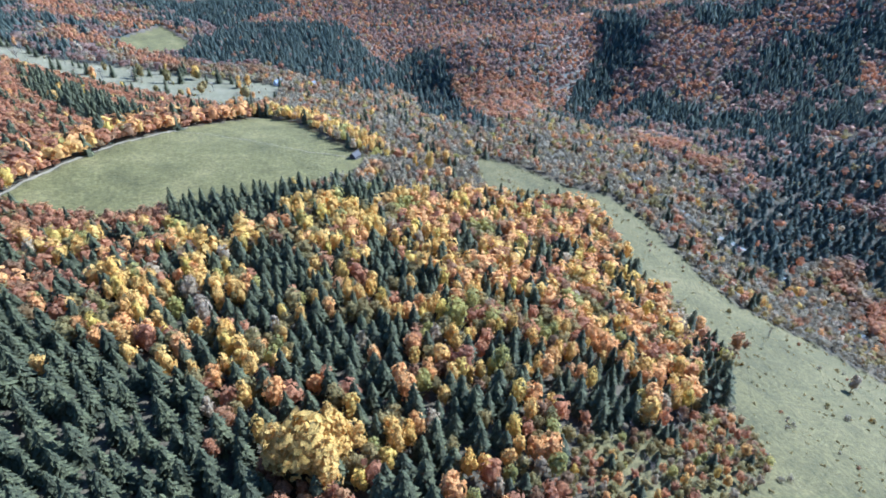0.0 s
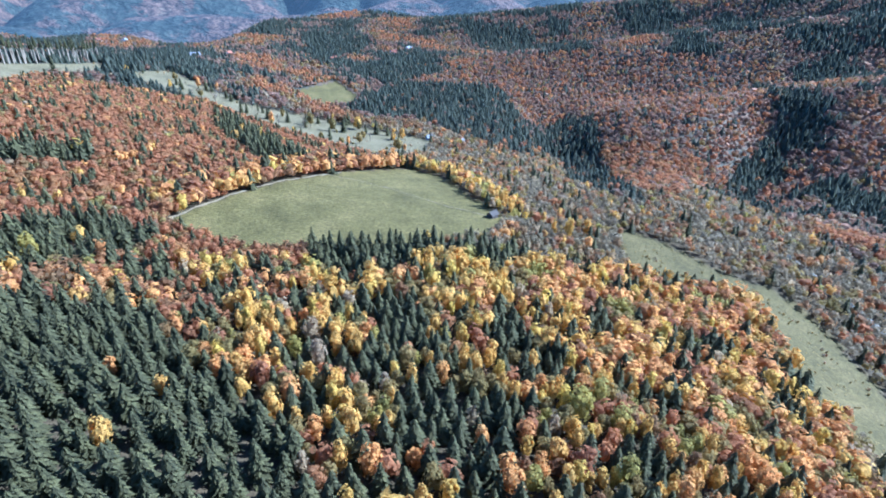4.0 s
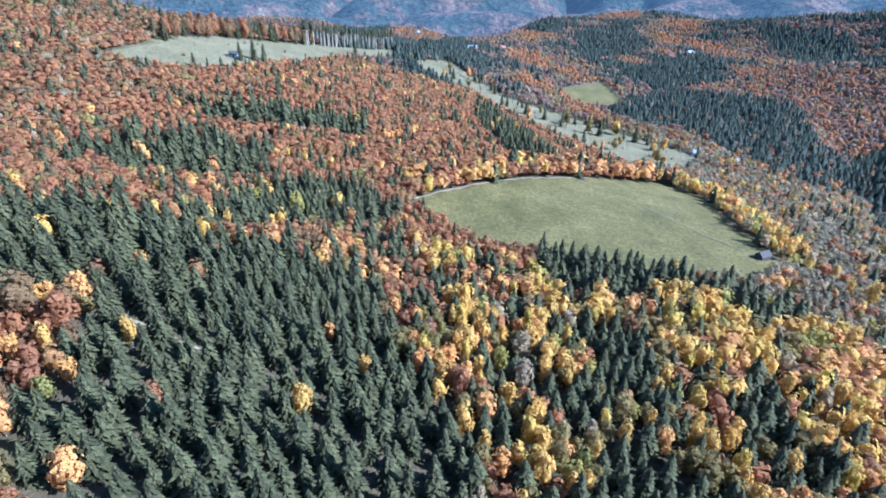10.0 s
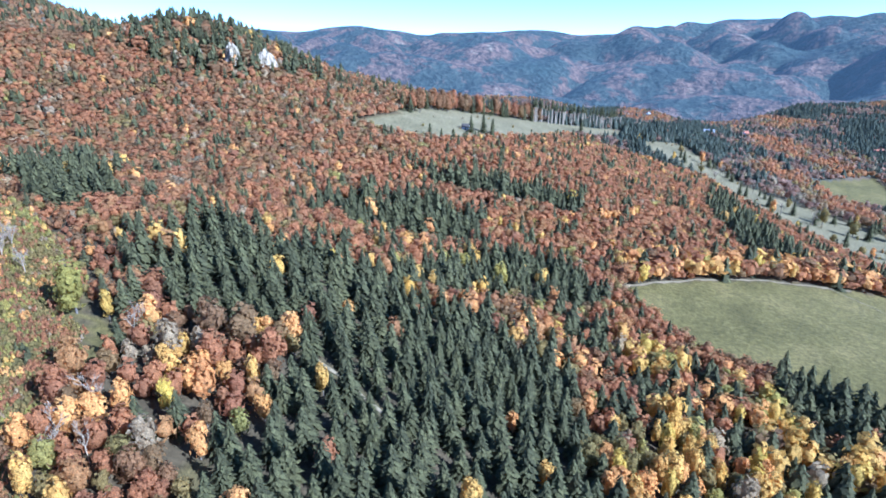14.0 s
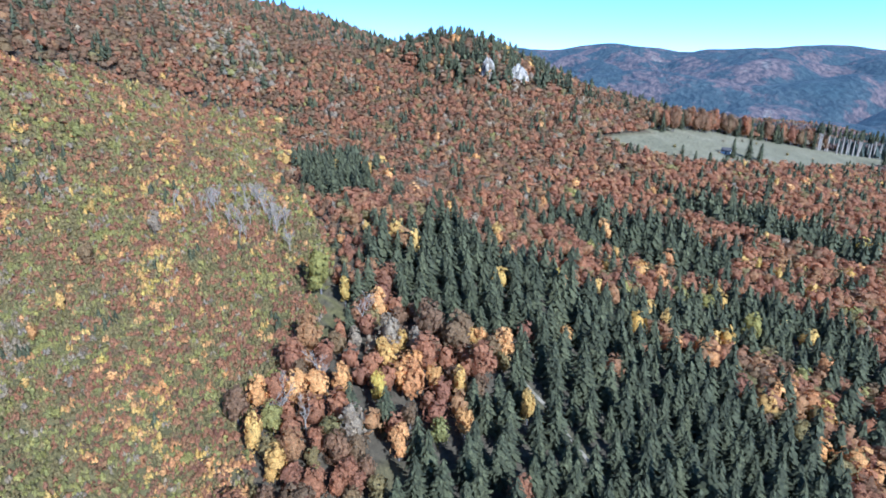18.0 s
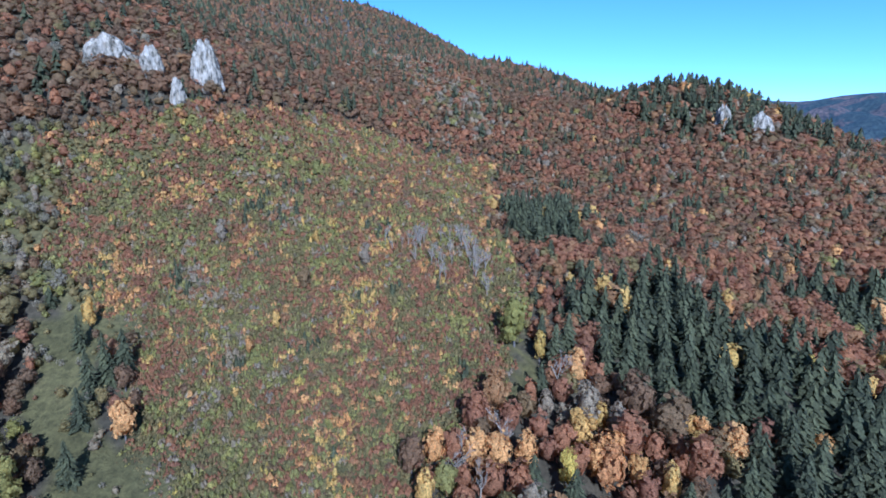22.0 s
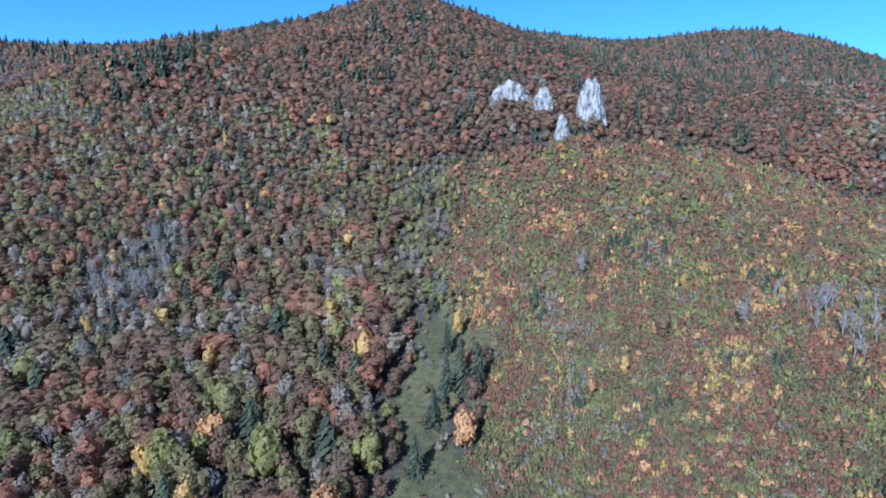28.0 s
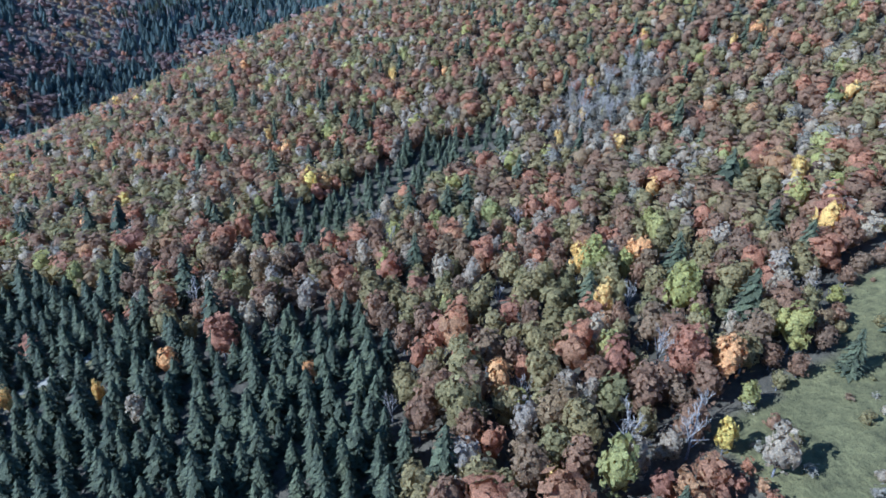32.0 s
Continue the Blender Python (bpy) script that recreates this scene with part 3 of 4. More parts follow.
def wood_at(x, y):
    """The sort of wood at each place; -1 in the open."""
    r = np.hypot(x, y)
    w = np.full(x.shape, WOODS.index("beech"))
    w[(x > 60) & (y < 700)] = WOODS.index("valley")
    w[(r > 520) & (x > -300)] = WOODS.index("far")
    w[(x > 330)] = WOODS.index("far")
    w[(y < -15) & (x < 150) & (r < 560)] = WOODS.index("slope")
    w[(x < -235) & (y > -130) & (r < 1400)] = WOODS.index("upper")
    w[(x < -150) & (y < -60) & (land(x, y) > 118)] = WOODS.index("upper")
    w[(x < -190) & (y > 60) & (x > -400) & (y < 330)] = WOODS.index("high_beech")
    w[(y > 55) & (y < 190) & (x < 0) & (x > -130)] = WOODS.index("mixed")
    w[(y > 430) & (-0.95 * (x + 250) + 0.3 * (y - 363) > 60) & (r < 1400)] = WOODS.index("far")
    w[(y < -378) & (x > -300)] = WOODS.index("far")
    for outline, name in [(ORANGE_WOOD, "orange"), (GOLD_WOOD, "gold"), (SHRUB_HILL, "shrub"), (GULLY, "gully"), (MEADOW_ROW, "row"), (VALLEY_ROW, "valley_row"), (KNOLL, "knoll"), (FAR_RUST, "far_rust"), (FAR_BAND, "far_rust"), (PALE_SLOPE, "pale_slope"), (LIME_BAND, "gully"), (HIGH_SPRUCE, "knoll")] + [(s, "far_dark") for s in FAR_SPRUCE_AND_SHADE] + [(s, "spruce") for s in SPRUCE_STANDS] + [(GREY_WOODS[1], "grey")]:
        w[inside(x + 3 * waves(x, y, 25, 5), y + 3 * waves(x, y, 25, 6), outline)] = WOODS.index(name)
    w[(w == WOODS.index("gold")) & (x > 80 + 12 * waves(x, y, 40, 8))] = WOODS.index("amber")
    for name, some in STANDS.items():
        for cx, cy, reach in some:
            w[np.hypot(x - cx, y - cy) < reach * (1 + 0.35 * waves(x, y, 12, 17))] = WOODS.index(name)
    for outline in OPEN:
        w[inside(x, y, outline)] = -1
    w[inside(x, y, THICKET)] = WOODS.index("thicket")
    return w


# ---- ground ----
n = 420
u = np.sinh(np.linspace(-1, 1, n) * 4.6) / math.sinh(4.6) * 4650
gx, gy = np.meshgrid(u - 30, u + 40)
gz = land(gx, gy) + 0.25 * waves(gx, gy, 14, 3)
bm = bpy.data.meshes.new("ground")
idx = np.arange(n * n).reshape(n, n)
quads = np.stack([idx[:-1, :-1], idx[:-1, 1:], idx[1:, 1:], idx[1:, :-1]], -1).reshape(-1, 4)


def filled(me, verts, faces, material):
    """Fill a mesh from arrays of places and of faces with equal corner counts."""
    me.vertices.add(len(verts))
    me.vertices.foreach_set("co", np.asarray(verts, np.float32).ravel())
    k = faces.shape[1]
    me.loops.add(faces.size)
    me.loops.foreach_set("vertex_index", np.asarray(faces, np.int32).ravel())
    me.polygons.add(len(faces))
    me.polygons.foreach_set("loop_start", np.arange(0, faces.size, k, dtype=np.int32))
    me.materials.append(material)
    me.update(calc_edges=True)
    return me


places = np.stack([gx, gy, gz], -1).reshape(-1, 3)
away = np.hypot(places[quads].mean(1)[:, 0], places[quads].mean(1)[:, 1]) > 1330
used, back = np.unique(quads[away], return_inverse=True)
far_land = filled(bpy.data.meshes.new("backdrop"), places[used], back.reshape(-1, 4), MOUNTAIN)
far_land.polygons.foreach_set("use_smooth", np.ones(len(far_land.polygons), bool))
tagged(new("backdrop", far_land), "wooded mountains in the far distance with a blue haze glow", "mountains", kind="structure")
quads = quads[~away]
filled(bm, places, quads, GROUND)
bm.polygons.foreach_set("use_smooth", np.ones(len(quads), bool))
away = np.clip((np.hypot(gx, gy).ravel() - 480) / 150, 0, 1)
grass = np.where(inside(gx.ravel(), gy.ravel(), SHRUB_HILL), 0.75, 0.0)
for outline in OPEN:
    grass[inside(gx.ravel(), gy.ravel(), outline)] = 0.72 if outline is VALLEY_GRASS else 0.45 if outline in (TRACK, LOG_GAP) else 0.85 if outline in (CLEARING, GAP) else 1
bm.attributes.new("distance_cover", "FLOAT", "POINT").data.foreach_set("value", (away * (grass < 0.7)).astype(np.float32))
dry = (inside(gx, gy, PASTURE) | inside(gx, gy, HILL_MEADOW)).ravel()
bm.attributes.new("dry", "FLOAT", "POINT").data.foreach_set("value", dry.astype(np.float32))
bm.attributes.new("grass", "FLOAT", "POINT").data.foreach_set("value", grass.astype(np.float32))
ground = tagged(new("ground", bm), "hilly ground of grazed grass and brown leaf litter", "ground", kind="structure")


# ---- trees ----
def spruce_shape(rng, tiers, spikes):
    """A spruce crown, 1 high: whorls of separate drooping boughs round a slim core; returns places and triangles."""
    v, f = [], []
    lean = rng.uniform(-0.012, 0.012, 2)
    v.append((lean[0], lean[1], 0.97))
    for i in range(6):
        v.append((0.11 * math.cos(i * 1.047), 0.11 * math.sin(i * 1.047), 0.05))
        f.append((0, 1 + i, 1 + (i + 1) % 6))
    for k in range(tiers):
        low = 0.05 + 0.90 * (k / tiers) ** 0.92
        reach = 0.255 * (1 - low) ** 0.80 + 0.010
        m = max(4, round(spikes * (0.45 + 0.55 * (1 - low))))
        turn = rng.uniform(0, 6.283)
        cx, cy = lean[0] * low, lean[1] * low
        step = 0.9 / tiers
        for i in range(m):
            a = turn + 6.283 * i / m + rng.uniform(-0.18, 0.18)
            out = reach * rng.uniform(0.72, 1.22)
            c, d = math.cos(a), math.sin(a)
            half = max(0.012, 0.50 * out * math.sin(math.pi / m) * rng.uniform(0.95, 1.4))
            root, tip = low + step * 1.2, low - rng.uniform(-0.1, 0.9) * step
            mid = low + step * 0.18
            at = len(v)
            v += [(cx, cy, min(1.0, root)), (cx + 0.62 * out * c - half * d, cy + 0.62 * out * d + half * c, mid), (cx + out * c, cy + out * d, tip), (cx + 0.62 * out * c + half * d, cy + 0.62 * out * d - half * c, mid)]
            f += [(at, at + 2, at + 1), (at, at + 3, at + 2)]
    return np.array(v), np.array(f)


def ball(level):
    b = bmesh.new()
    bmesh.ops.create_icosphere(b, subdivisions=level, radius=1)
    v = np.array([p.co for p in b.verts])
    f = np.array([[p.index for p in q.verts] for q in b.faces])
    b.free()
    return v, f


BALLS = {1: ball(1)}


def leafy_shape(rng, lobes, cards, size=0.1, wide=0.30, grain=0.16):
    """A leafy crown, 1 high: a full oval of close-set boughs, roughened all over by sprays of leaves."""
    v, f = BALLS[1]
    form = rng.choice(["oval", "cone", "broad"], p=[0.6, 0.2, 0.2])
    centres, radii = [(0, 0, 0.54)], [(wide * 0.74, wide * 0.74, 0.37)]
    for k in range(lobes - 1):
        a = 2.4 * k + rng.uniform(-0.6, 0.6)
        z = 0.26 + 0.58 * ((k + rng.uniform(0, 1)) / max(lobes - 1, 1))
        spread = {"oval": math.sin(math.pi * min(1, max(0.12, z * 0.9))), "cone": 1.12 - z, "broad": 0.45 + 0.6 * z if z < 0.72 else 0.8}[form]
        out = wide * spread * rng.uniform(0.42, 0.60)
        r = wide * rng.uniform(0.34, 0.50) * (1.15 - 0.4 * z)
        centres.append((out * math.cos(a), out * math.sin(a), z))
        radii.append((r, r, r * rng.uniform(1.0, 1.5)))
    if lobes == 1:
        radii[0] = (wide * (0.66 if cards else 1), wide * (0.66 if cards else 1), 0.35 if cards else 0.44)
    parts_v, parts_f, at = [], [], 0
    for c, r in zip(centres, radii):
        q = v * rng.uniform(1 - grain, 1 + grain * 0.6, (len(v), 1)) * np.array(r) + np.array(c)
        parts_v.append(q)
        parts_f.append(f + at)
        at += len(v)
    if cards:
        many = cards * 3
        middle, reach = np.array(centres), np.array(radii)
        which = rng.randint(0, len(centres), many)
        p = rng.normal(size=(many, 3))
        p[:, 2] += 0.45
        p /= np.linalg.norm(p, axis=1)[:, None]
        c = middle[which] + p * reach[which] * rng.uniform(0.92, 1.36, (many, 1))
        depth = np.min(np.linalg.norm((c[:, None] - middle[None]) / reach[None], axis=2), axis=1)
        best = np.argsort(-depth + 0.15 * rng.uniform(size=many))[:cards]
        c, p = c[best], p[best]
        s = size * rng.uniform(0.55, 1.35, (cards, 1))
        q = np.cross(p, rng.normal(size=(cards, 3)))
        q /= np.linalg.norm(q, axis=1)[:, None]
        w = np.cross(p, q) + p * rng.uniform(-0.8, 0.8, (cards, 1))
        corners = np.stack([c + q * s * 0.7, c + w * s * 0.6, c - q * s * 0.6, c - w * s * 0.7], 1)
        parts_v.append(corners.reshape(-1, 3))
        base = at + 4 * np.arange(cards)[:, None]
        parts_f += [base + [0, 1, 2], base + [0, 2, 3]]
    return np.concatenate(parts_v), np.concatenate(parts_f)


def bare_shape(seed):
    """A leafless crown, 1 high: a forked stem that divides into boughs and fine twigs."""
    g = random.Random(seed)
    v, f = [], []

    def rod(a, b, ra, rb, sides):
        q = (b - a).to_track_quat("Z", "Y")
        i = len(v)
        for p, r in ((a, ra), (b, rb)):
            v.extend(tuple(p + q @ Vector((r * math.cos(6.283 * k / sides), r * math.sin(6.283 * k / sides), 0))) for k in range(sides))
        for k in range(sides):
            m = (k + 1) % sides
            f.extend([(i + k, i + m, i + sides + m), (i + k, i + sides + m, i + sides + k)])

    def grow(a, d, length, r, level):
        b = a + d * length
        rod(a, b, r, r * 0.6, 4 if level < 2 else 3)
        if level == 4:
            return
        for _ in range(3 if level < 3 else 4):
            e = (d + Vector((g.uniform(-1, 1), g.uniform(-1, 1), g.uniform(-0.2, 0.8))) * (0.62 if level else 0.45)).normalized()
            grow(a + d * length * g.uniform(0.45, 1), e, length * g.uniform(0.5, 0.75), max(r * 0.6, 0.0028), level + 1)

    grow(Vector((0, 0, 0)), Vector((0, 0, 1)), 0.34, 0.013, 0)
    v = np.array(v)
    return v / v[:, 2].max(), np.array(f)


def shrub_shape(rng, tufts):
    """A low spreading shrub: a heap of loose leafy tufts, 1 high."""
    v, f = [], []
    for k in range(tufts):
        a, out = rng.uniform(0, 6.283), 0.42 * math.sqrt(rng.uniform(0, 1))
        c = np.array([out * math.cos(a), out * math.sin(a), rng.uniform(0.25, 1.0) * (1 - 0.9 * out)])
        r, turn = rng.uniform(0.12, 0.24), rng.uniform(0, 6.283)
        at = len(v)
        v.append(c + [rng.uniform(-0.06, 0.06), rng.uniform(-0.06, 0.06), rng.uniform(0.15, 0.42)])
        for i in range(4):
            b = turn + 1.571 * i
            v.append(c + [r * math.cos(b), r * math.sin(b), rng.uniform(-0.38, -0.05)])
        f += [(at, at + 1 + i, at + 1 + (i + 1) % 4) for i in range(4)]
    return np.array(v), np.array(f)


def dome(v, f, low=0.38):
    """A crown without the underside that only the ground could see."""
    return v, f[v[f].mean(1)[:, 2] > low]


rng = np.random.RandomState(11)
SHAPES = {}
for kind in KINDS:
    if "spruce" in kind:
        SHAPES[kind] = [[spruce_shape(rng, 15, 10) for _ in range(6)], [spruce_shape(rng, 10, 8) for _ in range(6)], [spruce_shape(rng, 5, 6) for _ in range(5)], [spruce_shape(rng, 1, 4) for _ in range(3)]]
    else:
        SHAPES[kind] = [[dome(*leafy_shape(rng, 5, 180, 0.076, grain=0.16), 0.17) for _ in range(8)], [dome(*leafy_shape(rng, 2, 30, 0.120, grain=0.24), 0.2) for _ in range(8)], [dome(*leafy_shape(rng, 1, 10, 0.19, 0.34, 0.3), 0.35) for _ in range(8)], [dome(*leafy_shape(rng, 1, 3, 0.22, wide=0.34, grain=0.32)) for _ in range(6)]]
    SHAPES[kind].append([shrub_shape(rng, 7) for _ in range(8)])
HIGH = {"spruce": 10.8, "gold": 8.8, "orange": 8.0, "rust": 7.2, "russet": 6.8, "olive": 6.5, "lime": 7, "buff": 7, "grey": 7, "mauve": 6.4, "far_spruce": 9}
SLIM = {"gold": 0.56, "orange": 0.78, "rust": 0.9, "russet": 0.95, "olive": 0.9, "lime": 0.8, "buff": 0.72, "spruce": 1.0, "grey": 0.9, "mauve": 1.25, "far_spruce": 1.3}


def scatter(near, far, pitch, seed):
    """A loose grid of places in the ring between two distances, as far as the flight sees."""
    g = np.random.RandomState(seed)
    k = np.arange(-far, far, pitch)
    x, y = np.meshgrid(k, k)
    x, y = (x + g.uniform(-0.42, 0.42, x.shape) * pitch).ravel() - 15, (y + g.uniform(-0.42, 0.42, y.shape) * pitch).ravel() + 10
    r = np.hypot(x + 15, y - 10)
    hidden = (0.906 * (x - 10) - 0.42 * (y + 35)) / np.maximum(np.hypot(x - 10, y + 35), 1) > 0.86
    keep = (r >= near) & (r < far) & ~(hidden & (r > 60))
    if far > 1500:
        keep &= y > 0.45 * np.abs(x)
    return x[keep], y[keep]


SIGHT_GRID = np.arange(-1500, 1501, 12.0)
SIGHT_LAND = land(*np.meshgrid(SIGHT_GRID, SIGHT_GRID))


def in_sight(x, y, over=14):
    """Which places no ridge hides from above the clearing; trees behind a ridge are left out."""
    seen = np.zeros(len(x), bool)
    top = land(x, y) + over
    for ex, ey, ez in ((-5, -15, 110), (-15, 15, 108), (-32, 24, 104)):
        clear = np.ones(len(x), bool)
        for k in np.linspace(0.1, 0.97, 60):
            px, py = ex + (x - ex) * k, ey + (y - ey) * k
            ground_at = SIGHT_LAND[np.clip(((py + 1500) / 12).round().astype(int), 0, len(SIGHT_GRID) - 1), np.clip(((px + 1500) / 12).round().astype(int), 0, len(SIGHT_GRID) - 1)]
            clear &= ground_at < ez + (top - ez) * k + 1
        seen |= clear
    return seen


def stock(x, y, seed):
    """Sort of wood, kind and height of the trees at these places."""
    g = np.random.RandomState(seed)
    w = wood_at(x, y)
    kind = np.zeros(len(x), int)
    broad = np.argsort(np.argsort(waves(x, y, 260, 9) + 0.6 * waves(x, y, 70, 10) + 0.35 * waves(x, y, 25, 14))) / max(len(x), 1)
    patches = np.argsort(np.argsort(waves(x, y, 46, 15) + 0.55 * waves(x, y, 17, 16))) / max(len(x), 1)
    small = np.argsort(np.argsort(waves(x, y, 24, 12))) / max(len(x), 1)
    for i, name in enumerate(WOODS):
        m = w == i
        share = np.array(SHARES[name])
        edge = np.cumsum(share / share.sum())
        draw = g.uniform(0, 1, m.sum())
        if name == "far":
            draw = np.where(draw < 0.9, broad[m], g.uniform(0, 1, m.sum()))
        elif name != "spruce":
            draw = np.where(draw < (0.8 if name in ("gold", "amber") else 0.32 if name == "shrub" else 0.5), (patches if name in ("gold", "amber", "shrub") else small)[m], g.uniform(0, 1, m.sum()))
        kind[m] = np.searchsorted(edge, draw.clip(0, 0.9999))
    kind = np.minimum(kind, len(KINDS) - 1)
    for cx, cy, reach in SPRUCE_TUFTS:
        kind[(w == WOODS.index("shrub")) & (np.hypot(x - cx, y - cy) < reach * (0.75 + 0.4 * waves(x, y, 7, 18))) & (g.uniform(0, 1, len(x)) < 0.4)] = 0
    high = np.array([HIGH[k] for k in KINDS])[kind] * g.uniform(0.78, 1.18, len(x))
    close = np.interp(np.hypot(x + 30, y - 20), (100, 230), (1.2, 0.85))
    # the scrub is knee-high below, taller towards its upper rim, and grades into the woods round it
    rim = beside(x, y, SHRUB_HILL)
    tall = np.clip((-150 - x) / 120, 0, 1)
    m = w == WOODS.index("shrub")
    high[m] *= (0.24 + 0.20 * tall + 0.25 * np.clip(1 - rim / 12, 0, 1) * tall)[m]
    m = (w == WOODS.index("upper")) | (w == WOODS.index("beech")) | (w == WOODS.index("high_beech"))
    high[m] *= np.clip(0.55 + 0.45 * rim / 14, 0.55, 1)[m]
    high[w == WOODS.index("slope")] *= close[w == WOODS.index("slope")]
    high[w == WOODS.index("row")] *= 1.2
    high[((w == WOODS.index("gold")) | (w == WOODS.index("amber")) | (w == WOODS.index("yellow"))) & (kind > 0)] *= 1.14
    high[w == WOODS.index("thicket")] *= 0.55
    high *= np.clip(0.55 + beside(x, y, CLEARING) / 14, 0.55, 1)
    high[w == WOODS.index("upper")] *= 0.95
    high[w == WOODS.index("knoll")] *= 1.25
    high[(w == WOODS.index("beech")) | (w == WOODS.index("high_beech"))] *= 0.78
    high[inside(x, y, SPRUCE_STANDS[5])] *= 0.62
    high[inside(x, y, SPRUCE_STANDS[8])] *= 0.8
    high[w == WOODS.index("gully")] *= 0.6
    high[w == WOODS.index("grey")] *= 0.8
    high[w == WOODS.index("valley")] *= 0.85
    return w, kind, high, g


def planted(name, label, kind, level, x, y, high, g, spread=1.0):
    """One joined wood of one kind of tree."""
    shapes = SHAPES[kind][level]
    verts, faces, tones, at = [], [], [], 0
    pick = g.randint(0, len(shapes), len(x))
    z = land(x, y) - 0.4
    for k, (v, f) in enumerate(shapes):
        m = np.flatnonzero(pick == k)
        if not len(m):
            continue
        a = g.uniform(0, 6.283, len(m))
        s = high[m]
        wide = s * SLIM[kind] * spread * g.uniform(0.85, 1.3, len(m))
        c, d = np.cos(a)[:, None], np.sin(a)[:, None]
        px = (v[:, 0] * c - v[:, 1] * d) * wide[:, None] + x[m][:, None]
        py = (v[:, 0] * d + v[:, 1] * c) * wide[:, None] + y[m][:, None]
        pz = v[:, 2] * s[:, None] + z[m][:, None]
        verts.append(np.stack([px, py, pz], -1).reshape(-1, 3))
        faces.append((f[None] + (at + len(v) * np.arange(len(m)))[:, None, None]).reshape(-1, 3))
        tones.append(np.repeat(g.uniform(0, 1, len(m)), len(f)))
        at += len(v) * len(m)
    me = filled(bpy.data.meshes.new(name), np.concatenate(verts), np.concatenate(faces), LEAF[kind])
    if "spruce" not in kind:
        me.polygons.foreach_set("use_smooth", np.ones(len(me.polygons), bool))
    me.attributes.new("tree_tone", "FLOAT", "FACE").data.foreach_set("value", np.concatenate(tones).astype(np.float32))
    return tagged(new(name, me), label, "trees", kind="stuff")


WORDS = {"spruce": "dark green spruce", "gold": "golden-yellow birch", "orange": "orange autumn beech", "rust": "rust-brown autumn beech",
         "russet": "dark russet autumn beech", "olive": "dull olive-green leafy tree", "lime": "yellow-green leafy tree", "buff": "pale buff half-bare tree",
         "grey": "grey leafless tree", "mauve": "haze-paled mauve-brown half-bare beech", "far_spruce": "haze-paled blue-green spruce"}
NAMES = {"spruce": "spruce", "gold": "birch", "orange": "orange_beech", "rust": "rust_beech", "russet": "russet_beech", "olive": "olive_tree",
         "lime": "yellow_green_tree", "buff": "pale_tree", "grey": "bare_tree", "mauve": "half_bare_beech", "far_spruce": "hill_spruce"}
SINGLE = {"spruce": 300, "gold": 220, "orange": 180, "rust": 280, "russet": 300, "olive": 280, "lime": 130, "buff": 130, "grey": 90}


# ---- single trees near the flight, each with its trunk and crown ----
def trunk_mesh(name, limbs, seed):
    """A tapered stem, 1 high, with a few limbs that rise from it."""
    g = np.random.RandomState(seed)
    v, f = [], []

    def rod(a, b, ra, rb, sides=6):
        a, b = Vector(a), Vector(b)
        q = (b - a).to_track_quat("Z", "Y")
        i = len(v)
        for p, r in ((a, ra), (b, rb)):
            v.extend(tuple(p + q @ Vector((r * math.cos(6.283 * k / sides), r * math.sin(6.283 * k / sides), 0))) for k in range(sides))
        for k in range(sides):
            m = (k + 1) % sides
            f.extend([(i + k, i + m, i + sides + m), (i + k, i + sides + m, i + sides + k)])

    rod((0, 0, 0), (0.004, 0.006, 0.45), 0.022, 0.014)
    rod((0.004, 0.006, 0.45), (0, 0, 0.93), 0.014, 0.003)
    for k in range(limbs):
        a, z = 6.283 * k / limbs + g.uniform(-0.5, 0.5), g.uniform(0.22, 0.55)
        out = g.uniform(0.14, 0.26)
        rod((0, 0, z), (out * math.cos(a), out * math.sin(a), z + g.uniform(0.15, 0.3)), 0.009, 0.003, 5)
    return filled(bpy.data.meshes.new(name), np.array(v), np.array(f), BARK)


TRUNKS = {"spruce": [trunk_mesh("trunk", 0, 1)], "leafy": [trunk_mesh("trunk", 5, k) for k in (2, 3, 4)]}
DEADWOOD = mottled("silver_deadwood", (0.24, 0.185, 0.125), (0.40, 0.315, 0.22), 3.0)
SHAPES["grey"][0] = [bare_shape(k) for k in range(6)]
CROWNS = {k: [filled(bpy.data.meshes.new("crown"), v, f, DEADWOOD if k == "grey" else LEAF[k]) for v, f in SHAPES[k][0]] for k in SINGLE}

PALE_BARK = mottled("pale_grey_bark", (0.20, 0.16, 0.11), (0.36, 0.29, 0.21), 2.0)
PALE_STEM = trunk_mesh("trunk", 0, 9)
PALE_STEM.materials[0] = PALE_BARK
CLUMPS = {k: [filled(bpy.data.meshes.new("leaves"), v, f, LEAF[k]) for v, f in SHAPES[k][1]] for k in ("olive", "grey", "buff", "russet")}
for k, some in list(CROWNS.items()) + list(CLUMPS.items()):
    for me in some:
        me.polygons.foreach_set("use_smooth", np.full(len(me.polygons), k != "spruce"))


def tree(kind, x, y, high, wide, turn, pick, label, group):
    """One tree: an empty at its foot that carries a trunk and a crown."""
    base = tagged(new(NAMES[kind]), label, "tree", group)
    base.location = (x, y, float(land(x, y)) - 0.3)
    base.scale = (high * wide, high * wide, high)
    base.rotation_euler = (0, 0, turn)
    stems = TRUNKS["spruce" if kind == "spruce" else "leafy"]
    for name, me in (("trunk", stems[pick % len(stems)]), ("crown", CROWNS[kind][pick % len(CROWNS[kind])])):
        new(name, me).parent = base
    return base


